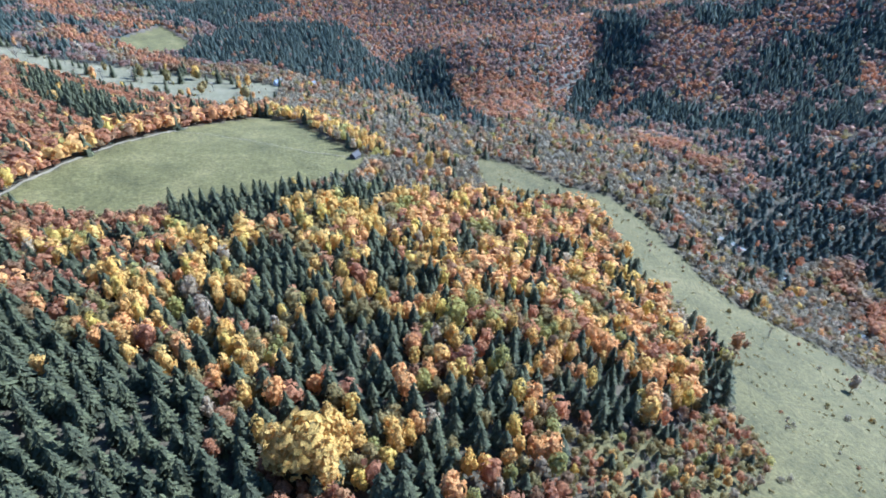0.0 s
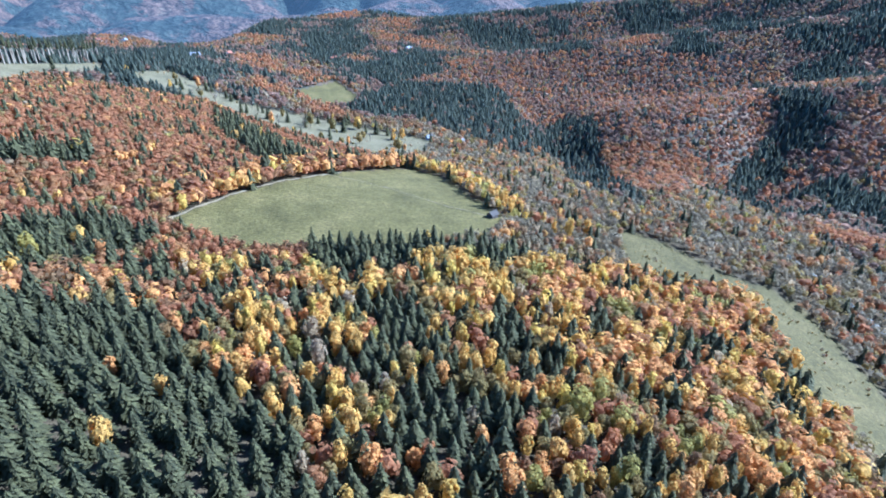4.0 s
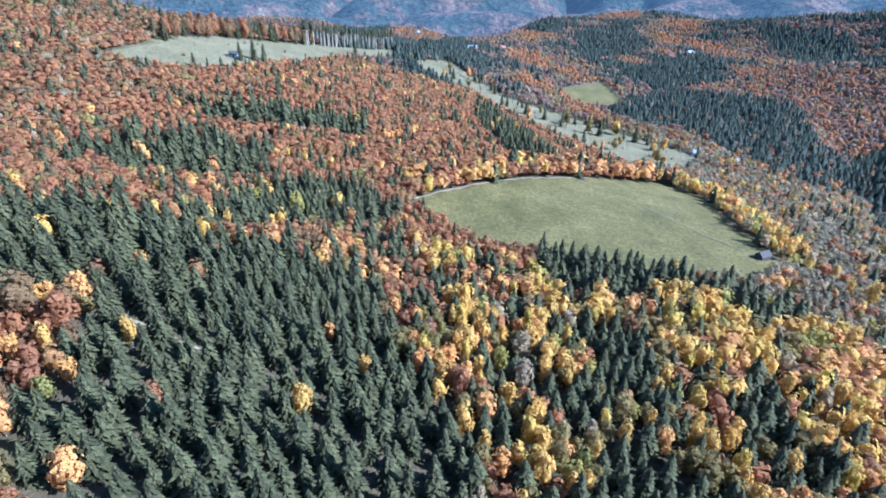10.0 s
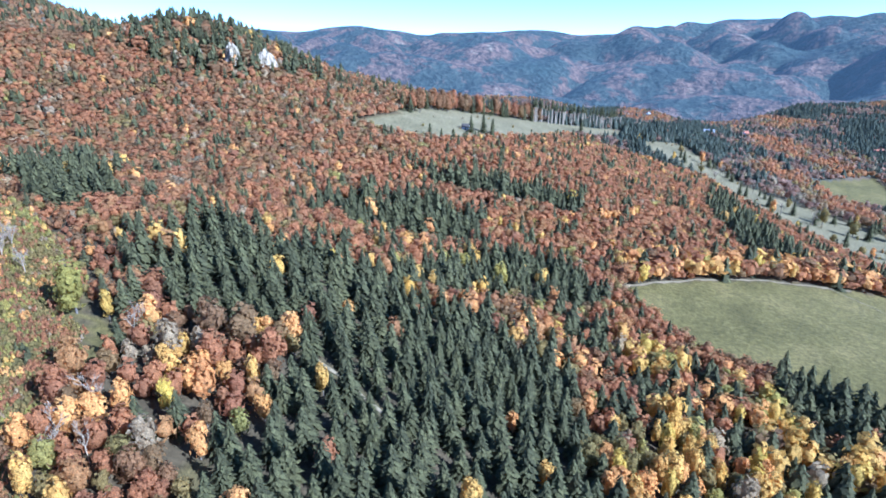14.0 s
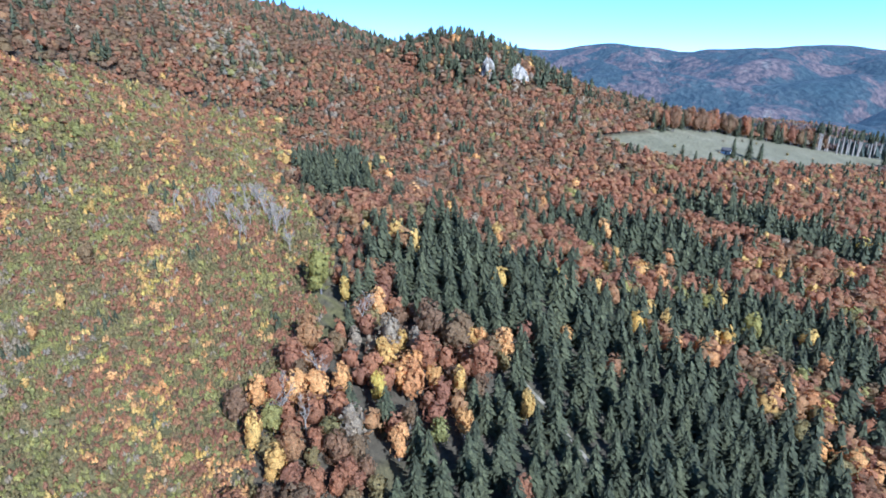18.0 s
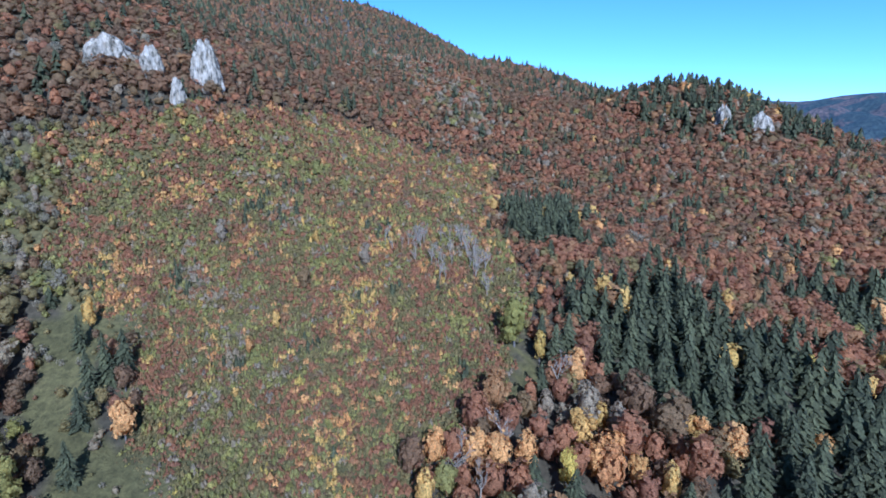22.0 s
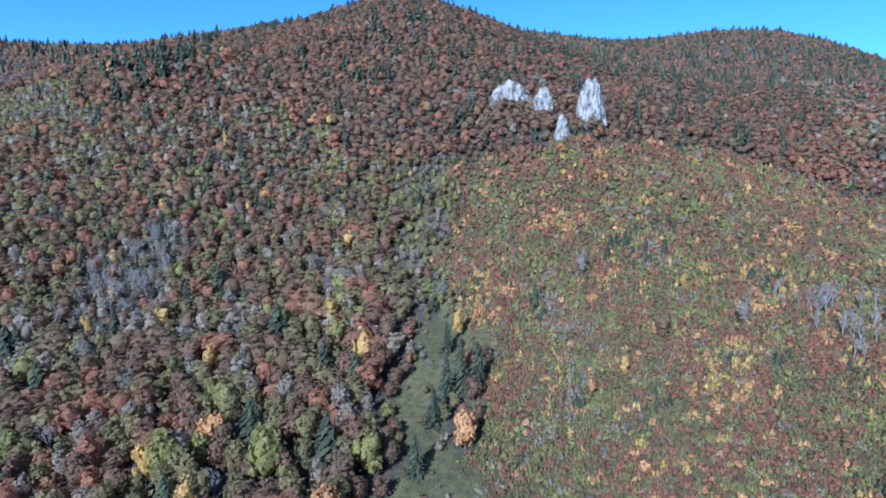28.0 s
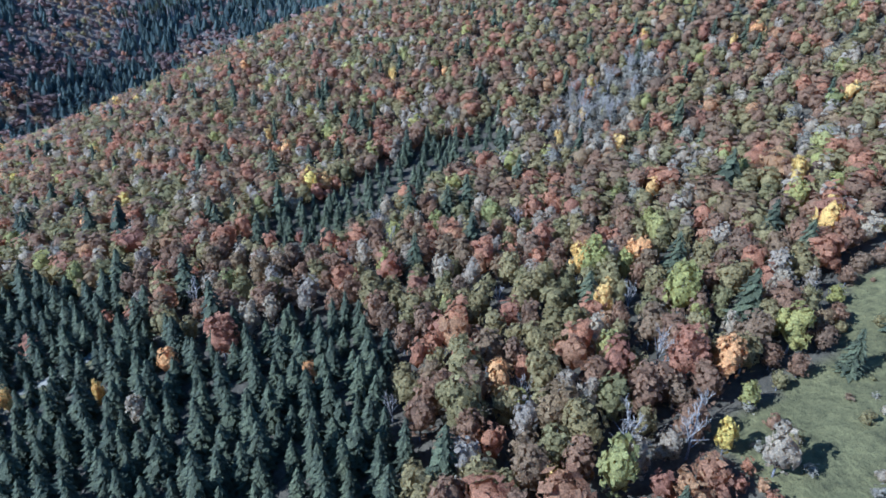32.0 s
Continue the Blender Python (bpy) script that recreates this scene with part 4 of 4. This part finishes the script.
PLACE = {"spruce": "standing in the dark plantation", "gold": "among spruces on the slope", "orange": "at the edge of the mixed wood", "rust": "in the mixed autumn wood",
         "russet": "in the mixed autumn wood", "olive": "in the mixed autumn wood", "lime": "standing out from darker trees", "buff": "among autumn trees on the slope",
         "grey": "among autumn trees on the slope"}
marks = np.array([(x, y, h) for some in MARKED.values() for x, y, h in some])
g = np.random.RandomState(77)
for kind, some in MARKED.items():
    for x, y, h in some:
        tree(kind, x, y, h * 1.08, SLIM[kind] * g.uniform(0.95, 1.2), g.uniform(0, 6.283), g.randint(0, 60), WORDS[kind] + (" on open grass" if any(inside(np.array([x]), np.array([y]), o)[0] for o in OPEN) else " standing out from its neighbours"), "")

# ---- the woods ----
RINGS = [(0, 135, 1.9, 0), (135, 240, 1.9, 1), (240, 540, 2.2, 2), (540, 1400, 5.2, 3), (0, 350, 1.08, 4)]
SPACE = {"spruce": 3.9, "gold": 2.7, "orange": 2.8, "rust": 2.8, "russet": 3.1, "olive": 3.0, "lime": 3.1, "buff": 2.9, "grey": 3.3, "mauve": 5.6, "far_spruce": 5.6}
for step, (near, far, pitch, level) in enumerate(RINGS):
    x, y = scatter(near, far, pitch, 100 + step)
    w, kind, high, g = stock(x, y, 200 + step)
    space = np.array([SPACE[k] for k in KINDS])[kind]
    shrub = w == WOODS.index("shrub")
    space[(w == WOODS.index("beech")) | (w == WOODS.index("high_beech"))] = 2.25
    space[w == WOODS.index("slope")] *= np.interp(np.hypot(x + 30, y - 20), (100, 230), (1.15, 0.85))[w == WOODS.index("slope")]
    space[inside(x, y, SPRUCE_STANDS[8])] = 3.1
    space[w == WOODS.index("thicket")] = 1.9
    space[w == WOODS.index("gully")] = 2.2
    space[w == WOODS.index("row")] = 2.8
    space[shrub] = 0
    keep = (w >= 0) & (shrub if step == 4 else ~shrub)
    if step in (2, 3):
        keep &= in_sight(x, y)
    young = np.zeros(len(x), bool)
    if step == 4:
        some = np.flatnonzero(shrub & (g.uniform(0, 1, len(x)) < np.clip((-135 - x) / 70, 0.1, 0.95)))
        young |= shrub & (kind == 0) & (g.uniform(0, 1, len(x)) < 0.35)
        keep &= young | (kind > 0)
        young[some[spaced(x[some], y[some], np.full(len(some), 2.1), g)]] = True
        keep &= young | (g.uniform(0, 1, len(x)) < np.clip(1.5 + (x + 135) / 70, 0.25, 1))
    if step < 3:
        some = np.flatnonzero(keep)
        keep[some] = spaced(x[some], y[some], space[some], g)
    if step == 3:
        keep &= (np.hypot(x, y) < 980) | (y > 0.3 * np.abs(x))
    if step < 3:
        for mx, my, mh in marks:
            keep &= np.hypot(x - mx, y - my) > 0.27 * mh
    if step == 3:
        high = high * g.uniform(0.8, 1.25, len(x))
    for i, k in enumerate(KINDS):
        m = np.flatnonzero(keep & (kind == i))
        form = level
        if step == 0 and k in SINGLE:
            order = m[np.argsort(np.hypot(x[m] + 40, y[m] - 35))]
            for j in order[: SINGLE[k]]:
                tree(k, x[j], y[j], high[j], SLIM[k] * g.uniform(0.9, 1.25) * 1.08, g.uniform(0, 6.283), g.randint(0, 60), WORDS[k] + " " + PLACE[k], NAMES[k] + " trees near the flight")
            m = order[SINGLE[k] :]
            form = 0 if k == "spruce" else 1
        low = shrub[m]
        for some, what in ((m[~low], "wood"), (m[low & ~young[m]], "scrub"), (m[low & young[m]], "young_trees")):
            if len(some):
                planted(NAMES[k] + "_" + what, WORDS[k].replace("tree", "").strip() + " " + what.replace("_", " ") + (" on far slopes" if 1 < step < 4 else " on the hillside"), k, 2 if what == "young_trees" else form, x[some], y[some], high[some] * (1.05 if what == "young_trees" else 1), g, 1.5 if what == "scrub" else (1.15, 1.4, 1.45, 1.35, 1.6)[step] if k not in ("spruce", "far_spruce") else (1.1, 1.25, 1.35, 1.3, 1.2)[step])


# ---- helper: one mesh under a thing ----
def part(name, b, material, parent, label=""):
    me = bpy.data.meshes.new(name)
    b.to_mesh(me)
    b.free()
    me.materials.append(material)
    ob = new(name, me)
    ob.parent = parent
    return tagged(ob, label)


def box(b, x0, x1, y0, y1, z0, z1):
    m = bmesh.ops.create_cube(b, size=1)["verts"]
    bmesh.ops.scale(b, vec=(x1 - x0, y1 - y0, z1 - z0), verts=m)
    bmesh.ops.translate(b, vec=((x0 + x1) / 2, (y0 + y1) / 2, (z0 + z1) / 2), verts=m)
    return m


# ---- limestone crags ----
def crag(x, y, wide, deep, high, turn, seed, label, sink=2.0):
    """A steep, fissured block of pale rock with a broken top."""
    g = np.random.RandomState(seed)
    b = bmesh.new()
    bmesh.ops.create_icosphere(b, subdivisions=5, radius=1)
    off = Vector(g.uniform(-50, 50, 3))
    for p in b.verts:
        d = p.co.copy()
        q = Vector((abs(d.x) ** 0.7 * math.copysign(1, d.x), abs(d.y) ** 0.7 * math.copysign(1, d.y), abs(d.z) ** 0.6 * math.copysign(1, d.z)))
        s = Vector((q.x * 2.2, q.y * 2.2, q.z * 0.8))
        r = 1 + 0.42 * noise.noise(s + off) + 0.26 * noise.noise(s * 2.6 + off) + 0.16 * noise.noise(s * 6 + off)
        fissure = abs(noise.noise(Vector((q.x * 4, q.y * 4, q.z * 0.7)) + off))
        r *= 1 - 0.34 * max(0, 0.14 - fissure) / 0.14
        taper = 1 - 0.38 * max(0, q.z)
        p.co = Vector((q.x * r * wide / 2 * taper, q.y * r * deep / 2 * taper, (q.z * (1 + 0.35 * noise.noise(Vector((q.x * 2, q.y * 2, 3)) + off)) + 0.8) * high / 1.9))
    me = bpy.data.meshes.new("rock_crag")
    b.to_mesh(me)
    b.free()
    me.materials.append(LIMESTONE)
    me.polygons.foreach_set("use_smooth", np.ones(len(me.polygons), bool))
    ob = tagged(new("rock_crag", me), label, "rock", "pale crags above the woods")
    ob.location = (x, y, float(land(x, y)) - sink)
    ob.rotation_euler = (0, 0, radians(turn))
    return ob


crag(-280, -62, 17, 11, 18, 105, 1, "broad pale limestone crag above autumn beeches", 5)
crag(-277, -45, 9, 8, 16, 105, 2, "low pale limestone crag between two larger ones", 2)
crag(-262, -33, 6, 6, 14, 105, 3, "small pale limestone pinnacle among beeches", 3)
crag(-286, -26, 11, 10, 27, 100, 4, "tall pale limestone pinnacle above autumn beeches", 6)
crag(-325, 262, 9, 8, 21, 60, 5, "pale limestone cliff on the wooded knoll", 3)
crag(-318, 283, 14, 8, 19, 60, 6, "broad pale limestone cliff on the wooded knoll", 4)
crag(-345, 252, 7, 6, 10, 60, 7, "small pale rock on the wooded knoll", 2)

# ---- big golden poplar at the near edge ----
tree("gold", 9, 47, 19, 1.05, 0.7, 3, "huge golden-orange poplar with a broad full crown", "")
for dx, dy, h in ((5.5, 2.5, 15), (-4.5, 3.0, 16), (1.5, -4.0, 14)):
    tree("gold", 9 + dx, 47 + dy, h, 0.9, dx, int(h), "golden-orange poplar in a tight clump", "golden poplar clump")


# ---- leafless trees ----
def dead_tree(x, y, high, seed, label):
    """A bare grey tree: a forked stem with boughs and twigs."""
    base = tagged(new("bare_tree"), label, "tree", "bare trees on the slope")
    base.location = (x, y, float(land(x, y)) - 0.2)
    base.scale, base.rotation_euler = (high * 1.1, high * 1.1, high), (0, 0, seed * 1.3)
    new("crown", CROWNS["grey"][seed % len(CROWNS["grey"])]).parent = base


dead_tree(-100, 50, 11, 1, "silver-grey dead tree with bare forked boughs")
dead_tree(-100, 43, 9, 2, "grey leafless tree with fine bare twigs")
dead_tree(-97, 40, 9, 3, "grey leafless tree with fine bare twigs")
dead_tree(-94, 44, 8, 4, "grey leafless tree with fine bare twigs")
dead_tree(-116, 66, 10, 5, "silver-grey dead snag among spruces")
g = np.random.RandomState(5)
for k in range(70):
    x, y = g.uniform(-192, -150), g.uniform(38, 68)
    if inside(np.array([x]), np.array([y]), GREY_WOODS[0])[0]:
        dead_tree(x, y, g.uniform(5, 8), 20 + k, "pale leafless young tree on the scrubby hill")
for k in range(40):
    x, y = g.uniform(-172, -118), g.uniform(-158, -121)
    if inside(np.array([x]), np.array([y]), GREY_WOODS[1])[0]:
        dead_tree(x, y, g.uniform(7, 10), 80 + k, "grey leafless tree on the wooded slope")

# ---- tall drawn-up spruces along the far edge of the hill meadow ----
g = np.random.RandomState(8)
for k in range(54):
    s = k / 53
    x, y = -218 + 47 * s + g.uniform(-5, 5), 505 + 145 * s + g.uniform(-2, 2)
    h = g.uniform(19, 24)
    base = tagged(new("tall_spruce"), "tall spruce with a long bare grey stem", "tree", "tall spruces beside the hill meadow")
    base.location = (x, y, float(land(x, y)) - 0.3)
    stem = new("trunk", PALE_STEM)
    stem.parent, stem.scale = base, (h * 1.5, h * 1.5, h)
    crown = new("crown", CROWNS["spruce"][k % 6])
    crown.parent, crown.scale, crown.location = base, (h * 0.36, h * 0.36, h * 0.42), (0, 0, h * 0.58)
for k in range(34):
    s = k / 33
    x, y, h = 84 - 66 * s + g.uniform(-2, 2), -590 - 14 * s + g.uniform(-5, 5), g.uniform(15, 21)
    base = tagged(new("tall_spruce"), "tall thin spruce on the edge of a distant slope", "tree", "tall spruces of the distant slope")
    base.location = (x, y, float(land(x, y)) - 0.3)
    stem = new("trunk", PALE_STEM)
    stem.parent, stem.scale = base, (h * 1.5, h * 1.5, h)
    crown = new("crown", CROWNS["spruce"][k % 6])
    crown.parent, crown.scale, crown.location = base, (h * 0.36, h * 0.36, h * 0.42), (0, 0, h * 0.58)
for k in range(70):
    s = k / 69
    x, y = -236 - 10 * math.sin(3.1 * s) + 22 * s + g.uniform(-6, 3), 330 + 185 * s + g.uniform(-3, 3)
    kind = ("russet", "rust", "russet", "spruce")[g.randint(0, 4)]
    tree(kind, x, y, g.uniform(12, 17), SLIM[kind] * 0.9, g.uniform(0, 6), g.randint(0, 60), "tall " + WORDS[kind] + " behind the hill meadow", "tall trees behind the hill meadow")

# ---- bushes on the open ground ----
BUSHES = [(228, 35, 3), (193, 18, 3), (193, 11, 4), (210, 7, 4), (160, 2, 2), (159, -4, 2), (123, 2, 3), (119, 3, 3), (124, 10, 3), (117, 9, 3), (116, 15, 4),
          (130, 19, 3), (129, 16, 3), (120, 26, 4), (137, 29, 4), (235, 53, 2), (242, 50, 3), (215, 122, 2), (185, 81, 3), (238, 114, 4), (216, 74, 4),
          (192, 52, 5), (184, 104, 3), (203, 144, 3), (199, 129, 3), (184, 180, 4), (217, 186, 5)]
g = np.random.RandomState(21)


def bush(x, y, h, label, group):
    kind = ("olive", "grey", "olive", "buff", "grey", "russet")[g.randint(0, 6)]
    base = tagged(new("bush"), label, "bush", group)
    base.location = (x, y, float(land(x, y)) - 0.25 * h)
    base.scale = (h * 1.5, h * 1.5, h * 1.1)
    base.rotation_euler = (0, 0, g.uniform(0, 6.283))
    crown = new("leaves", CLUMPS[kind][g.randint(0, len(CLUMPS[kind]))])
    crown.parent = base


for x, y, h in BUSHES:
    bush(x, y, h * 0.8, "rounded dull green-brown bush on valley grass", "bushes on the valley grass")
for outline, count, size, words in ((PASTURE, 60, 2.2, "dark bush on pale hill pasture"), (HILL_MEADOW, 16, 2.4, "lone bush on the hill meadow"), (CLEARING, 34, 2.0, "low bush on the grassy clearing")):
    xs, ys = [p[0] for p in outline], [p[1] for p in outline]
    while count:
        x, y = g.uniform(min(xs), max(xs)), g.uniform(min(ys), max(ys))
        if inside(np.array([x]), np.array([y]), outline)[0]:
            bush(x, y, size * g.uniform(0.5, 1.5), words, words.split(" on ")[0] + " group")
            count -= 1


# thickets of bushes on the valley grass
count = 0
while count < 160:
    x, y = g.uniform(60, 250), g.uniform(-40, 220)
    for _ in range(g.randint(2, 10)):
        bx, by = x + g.normal(0, 3.5), y + g.normal(0, 3.5)
        if inside(np.array([bx]), np.array([by]), VALLEY_GRASS)[0]:
            bush(bx, by, g.uniform(0.4, 2.2), "small rough grey-green bush on valley grass", "small rough bushes of the valley grass")
            count += 1
# rough tussocks and seedlings all over the valley grass
x, y = g.uniform(60, 310, 5000), g.uniform(-60, 228, 5000)
m = inside(x, y, VALLEY_GRASS) & (waves(x, y, 30, 19) + 0.5 * waves(x, y, 9, 20) > -0.1)
planted("tussock_cover", "rough olive-brown tussocks scattered over the valley grass", "olive", 4, x[m], y[m], g.uniform(0.3, 1.3, m.sum()), g, 1.6)
# loose trees on the hill pasture
count = 0
while count < 60:
    x, y = g.uniform(-145, 133), g.uniform(385, 663)
    if inside(np.array([x]), np.array([y]), PASTURE)[0]:
        kind = ("spruce", "spruce", "spruce", "gold", "orange", "olive", "grey")[g.randint(0, 7)]
        tree(kind, x, y, g.uniform(6, 13), SLIM[kind] * g.uniform(1, 1.4), g.uniform(0, 6), g.randint(0, 60), WORDS[kind] + " on the pale hill pasture", "loose trees on the hill pasture")
        count += 1


# ---- tracks, stream and buildings ----
def strip(name, line, wide, material, label, category, lift=0.15, step=2.0, wobble=0.3):
    """A band that lies on the ground along a line."""
    pts = []
    for (ax, ay), (bx, by) in zip(line, line[1:]):
        n = max(1, int(math.hypot(bx - ax, by - ay) / step))
        pts += [(ax + (bx - ax) * k / n, ay + (by - ay) * k / n) for k in range(n)]
    pts.append(line[-1])
    v, f = [], []
    for k, (x, y) in enumerate(pts):
        x2, y2 = pts[min(k + 1, len(pts) - 1)]
        x1, y1 = pts[max(k - 1, 0)]
        nx, ny = y1 - y2, x2 - x1
        s = math.hypot(nx, ny) or 1
        w = wide / 2 * (1 + wobble * math.sin(k * 1.7) * math.sin(k * 0.43))
        for side in (-1, 0, 1):
            px, py = x + side * nx / s * w, y + side * ny / s * w
            v.append((px, py, float(land(px, py)) + lift + 0.25 * float(waves(np.array(px), np.array(py), 14, 3)) + (0.1 if side == 0 else 0)))
    for k in range(len(pts) - 1):
        for side in (0, 1):
            i = 3 * k + side
            f.append((i, i + 1, i + 4, i + 3))
    me = filled(bpy.data.meshes.new(name), np.array(v), np.array(f), material)
    return tagged(new(name, me), label, category, kind="structure")


strip("track", [(-56, 238), (-44, 253), (-31, 268), (-8, 290), (11, 303), (31, 318)], 1.6, PALE_EARTH, "pale dirt track along the edge of the meadow", "track")
strip("footpath", [(22, 310), (44, 296), (64, 275), (81, 253), (99, 240)], 0.6, PALE_EARTH, "worn pale footpath across the green meadow", "path")
strip("forest_track", [(-96, 93), (-85, 93.5), (-80, 93), (-75, 92), (-66, 92)], 0.9, PALE_EARTH, "narrow earth track through dark spruces", "track")
strip("south_track", [(24, -83), (19, -84), (11, -85), (6, -90), (3, -96)], 2.2, PALE_EARTH, "pale stony track through the spruces", "track")
strip("gravel_bank", [(280, 209), (281, 191), (289, 135), (303, 119), (312, 92), (312, 63), (330, 42), (350, 10)], 5, GRAVEL, "pale gravel bank of the stream", "bank", 0.2)
strip("stream", [(280, 209), (281, 191), (289, 135), (303, 119), (312, 92), (312, 63), (330, 42), (350, 10)], 2.6, WATER, "shallow stream in the valley bottom", "stream", 0.5)


def hut(name, x, y, long, wide, wall, turn, walls, roof, label, windows=0):
    """A small gabled building: walls, two roof slopes, a door, and windows where they show."""
    base = tagged(new(name), label, "house" if windows else "hut")
    base.location = (x, y, float(land(x, y)) - 0.2)
    base.rotation_euler = (0, 0, radians(turn))
    rise = wide * 0.42
    b = bmesh.new()
    lo = [b.verts.new((sx * long / 2, sy * wide / 2, 0)) for sx, sy in ((-1, -1), (1, -1), (1, 1), (-1, 1))]
    hi = [b.verts.new((sx * long / 2, sy * wide / 2, wall)) for sx, sy in ((-1, -1), (1, -1), (1, 1), (-1, 1))]
    ra, rb = b.verts.new((-long / 2, 0, wall + rise)), b.verts.new((long / 2, 0, wall + rise))
    for face in ((lo[0], lo[1], hi[1], hi[0]), (lo[2], lo[3], hi[3], hi[2]), (lo[1], lo[2], hi[2], rb, hi[1]), (lo[3], lo[0], hi[0], ra, hi[3])):
        b.faces.new(face)
    part("wall", b, walls, base)
    for side in (-1, 1):
        b = bmesh.new()
        e, t = 0.4, 0.12
        edge = [(-long / 2 - e, 0, wall + rise + 0.03), (long / 2 + e, 0, wall + rise + 0.03), (long / 2 + e, side * (wide / 2 + e), wall - rise * e / wide * 2 + 0.03), (-long / 2 - e, side * (wide / 2 + e), wall - rise * e / wide * 2 + 0.03)]
        low = [b.verts.new(p) for p in edge]
        top = [b.verts.new((p[0], p[1], p[2] + t)) for p in edge]
        b.faces.new(low), b.faces.new(top)
        for k in range(4):
            b.faces.new((low[k], low[(k + 1) % 4], top[(k + 1) % 4], top[k]))
        part("roof", b, roof, base)
    b = bmesh.new()
    box(b, -0.5, 0.5, -wide / 2 - 0.06, -wide / 2 + 0.02, 0.2, 2.1)
    part("door", b, WOOD, base)
    for k in range(windows):
        for side in (-1, 1):
            b = bmesh.new()
            at = (k + 0.5) / windows * long - long / 2
            if abs(at) > 0.9 or side == 1:
                box(b, at - 0.45, at + 0.45, side * wide / 2 - 0.05, side * wide / 2 + 0.05, 1.1, 2.2)
                part("window", b, GLASS, base, "dark window pane")
            else:
                b.free()
    return base


GLASS = mottled("window_glass", (0.03, 0.035, 0.04), (0.05, 0.055, 0.06), 2.0, 0.1)
hut("hut", 102, 238, 5, 4, 2.2, 30, WOOD, WOOD, "small dark wooden hut at the edge of the meadow")
hut("hut", -200, 352, 5, 4, 2.2, 20, PLASTER, WOOD, "small whitewashed hut beside spruces on the hill meadow")
for x, y, turn, roof in ((-98, 800, 20, TIN), (-60, 860, 70, TILE), (231, 985, 40, TIN), (200, 960, 10, TILE), (90, 900, 30, TILE), (-330, 1300, 30, TILE), (-290, 1330, 80, TIN), (130, 470, 15, TIN), (155, 455, 15, TIN)):
    hut("house", x, y, *((7, 5, 2.6) if y < 500 else (12, 8, 4)), turn, PLASTER, roof, "small white house with a gabled roof in the valley", 3)
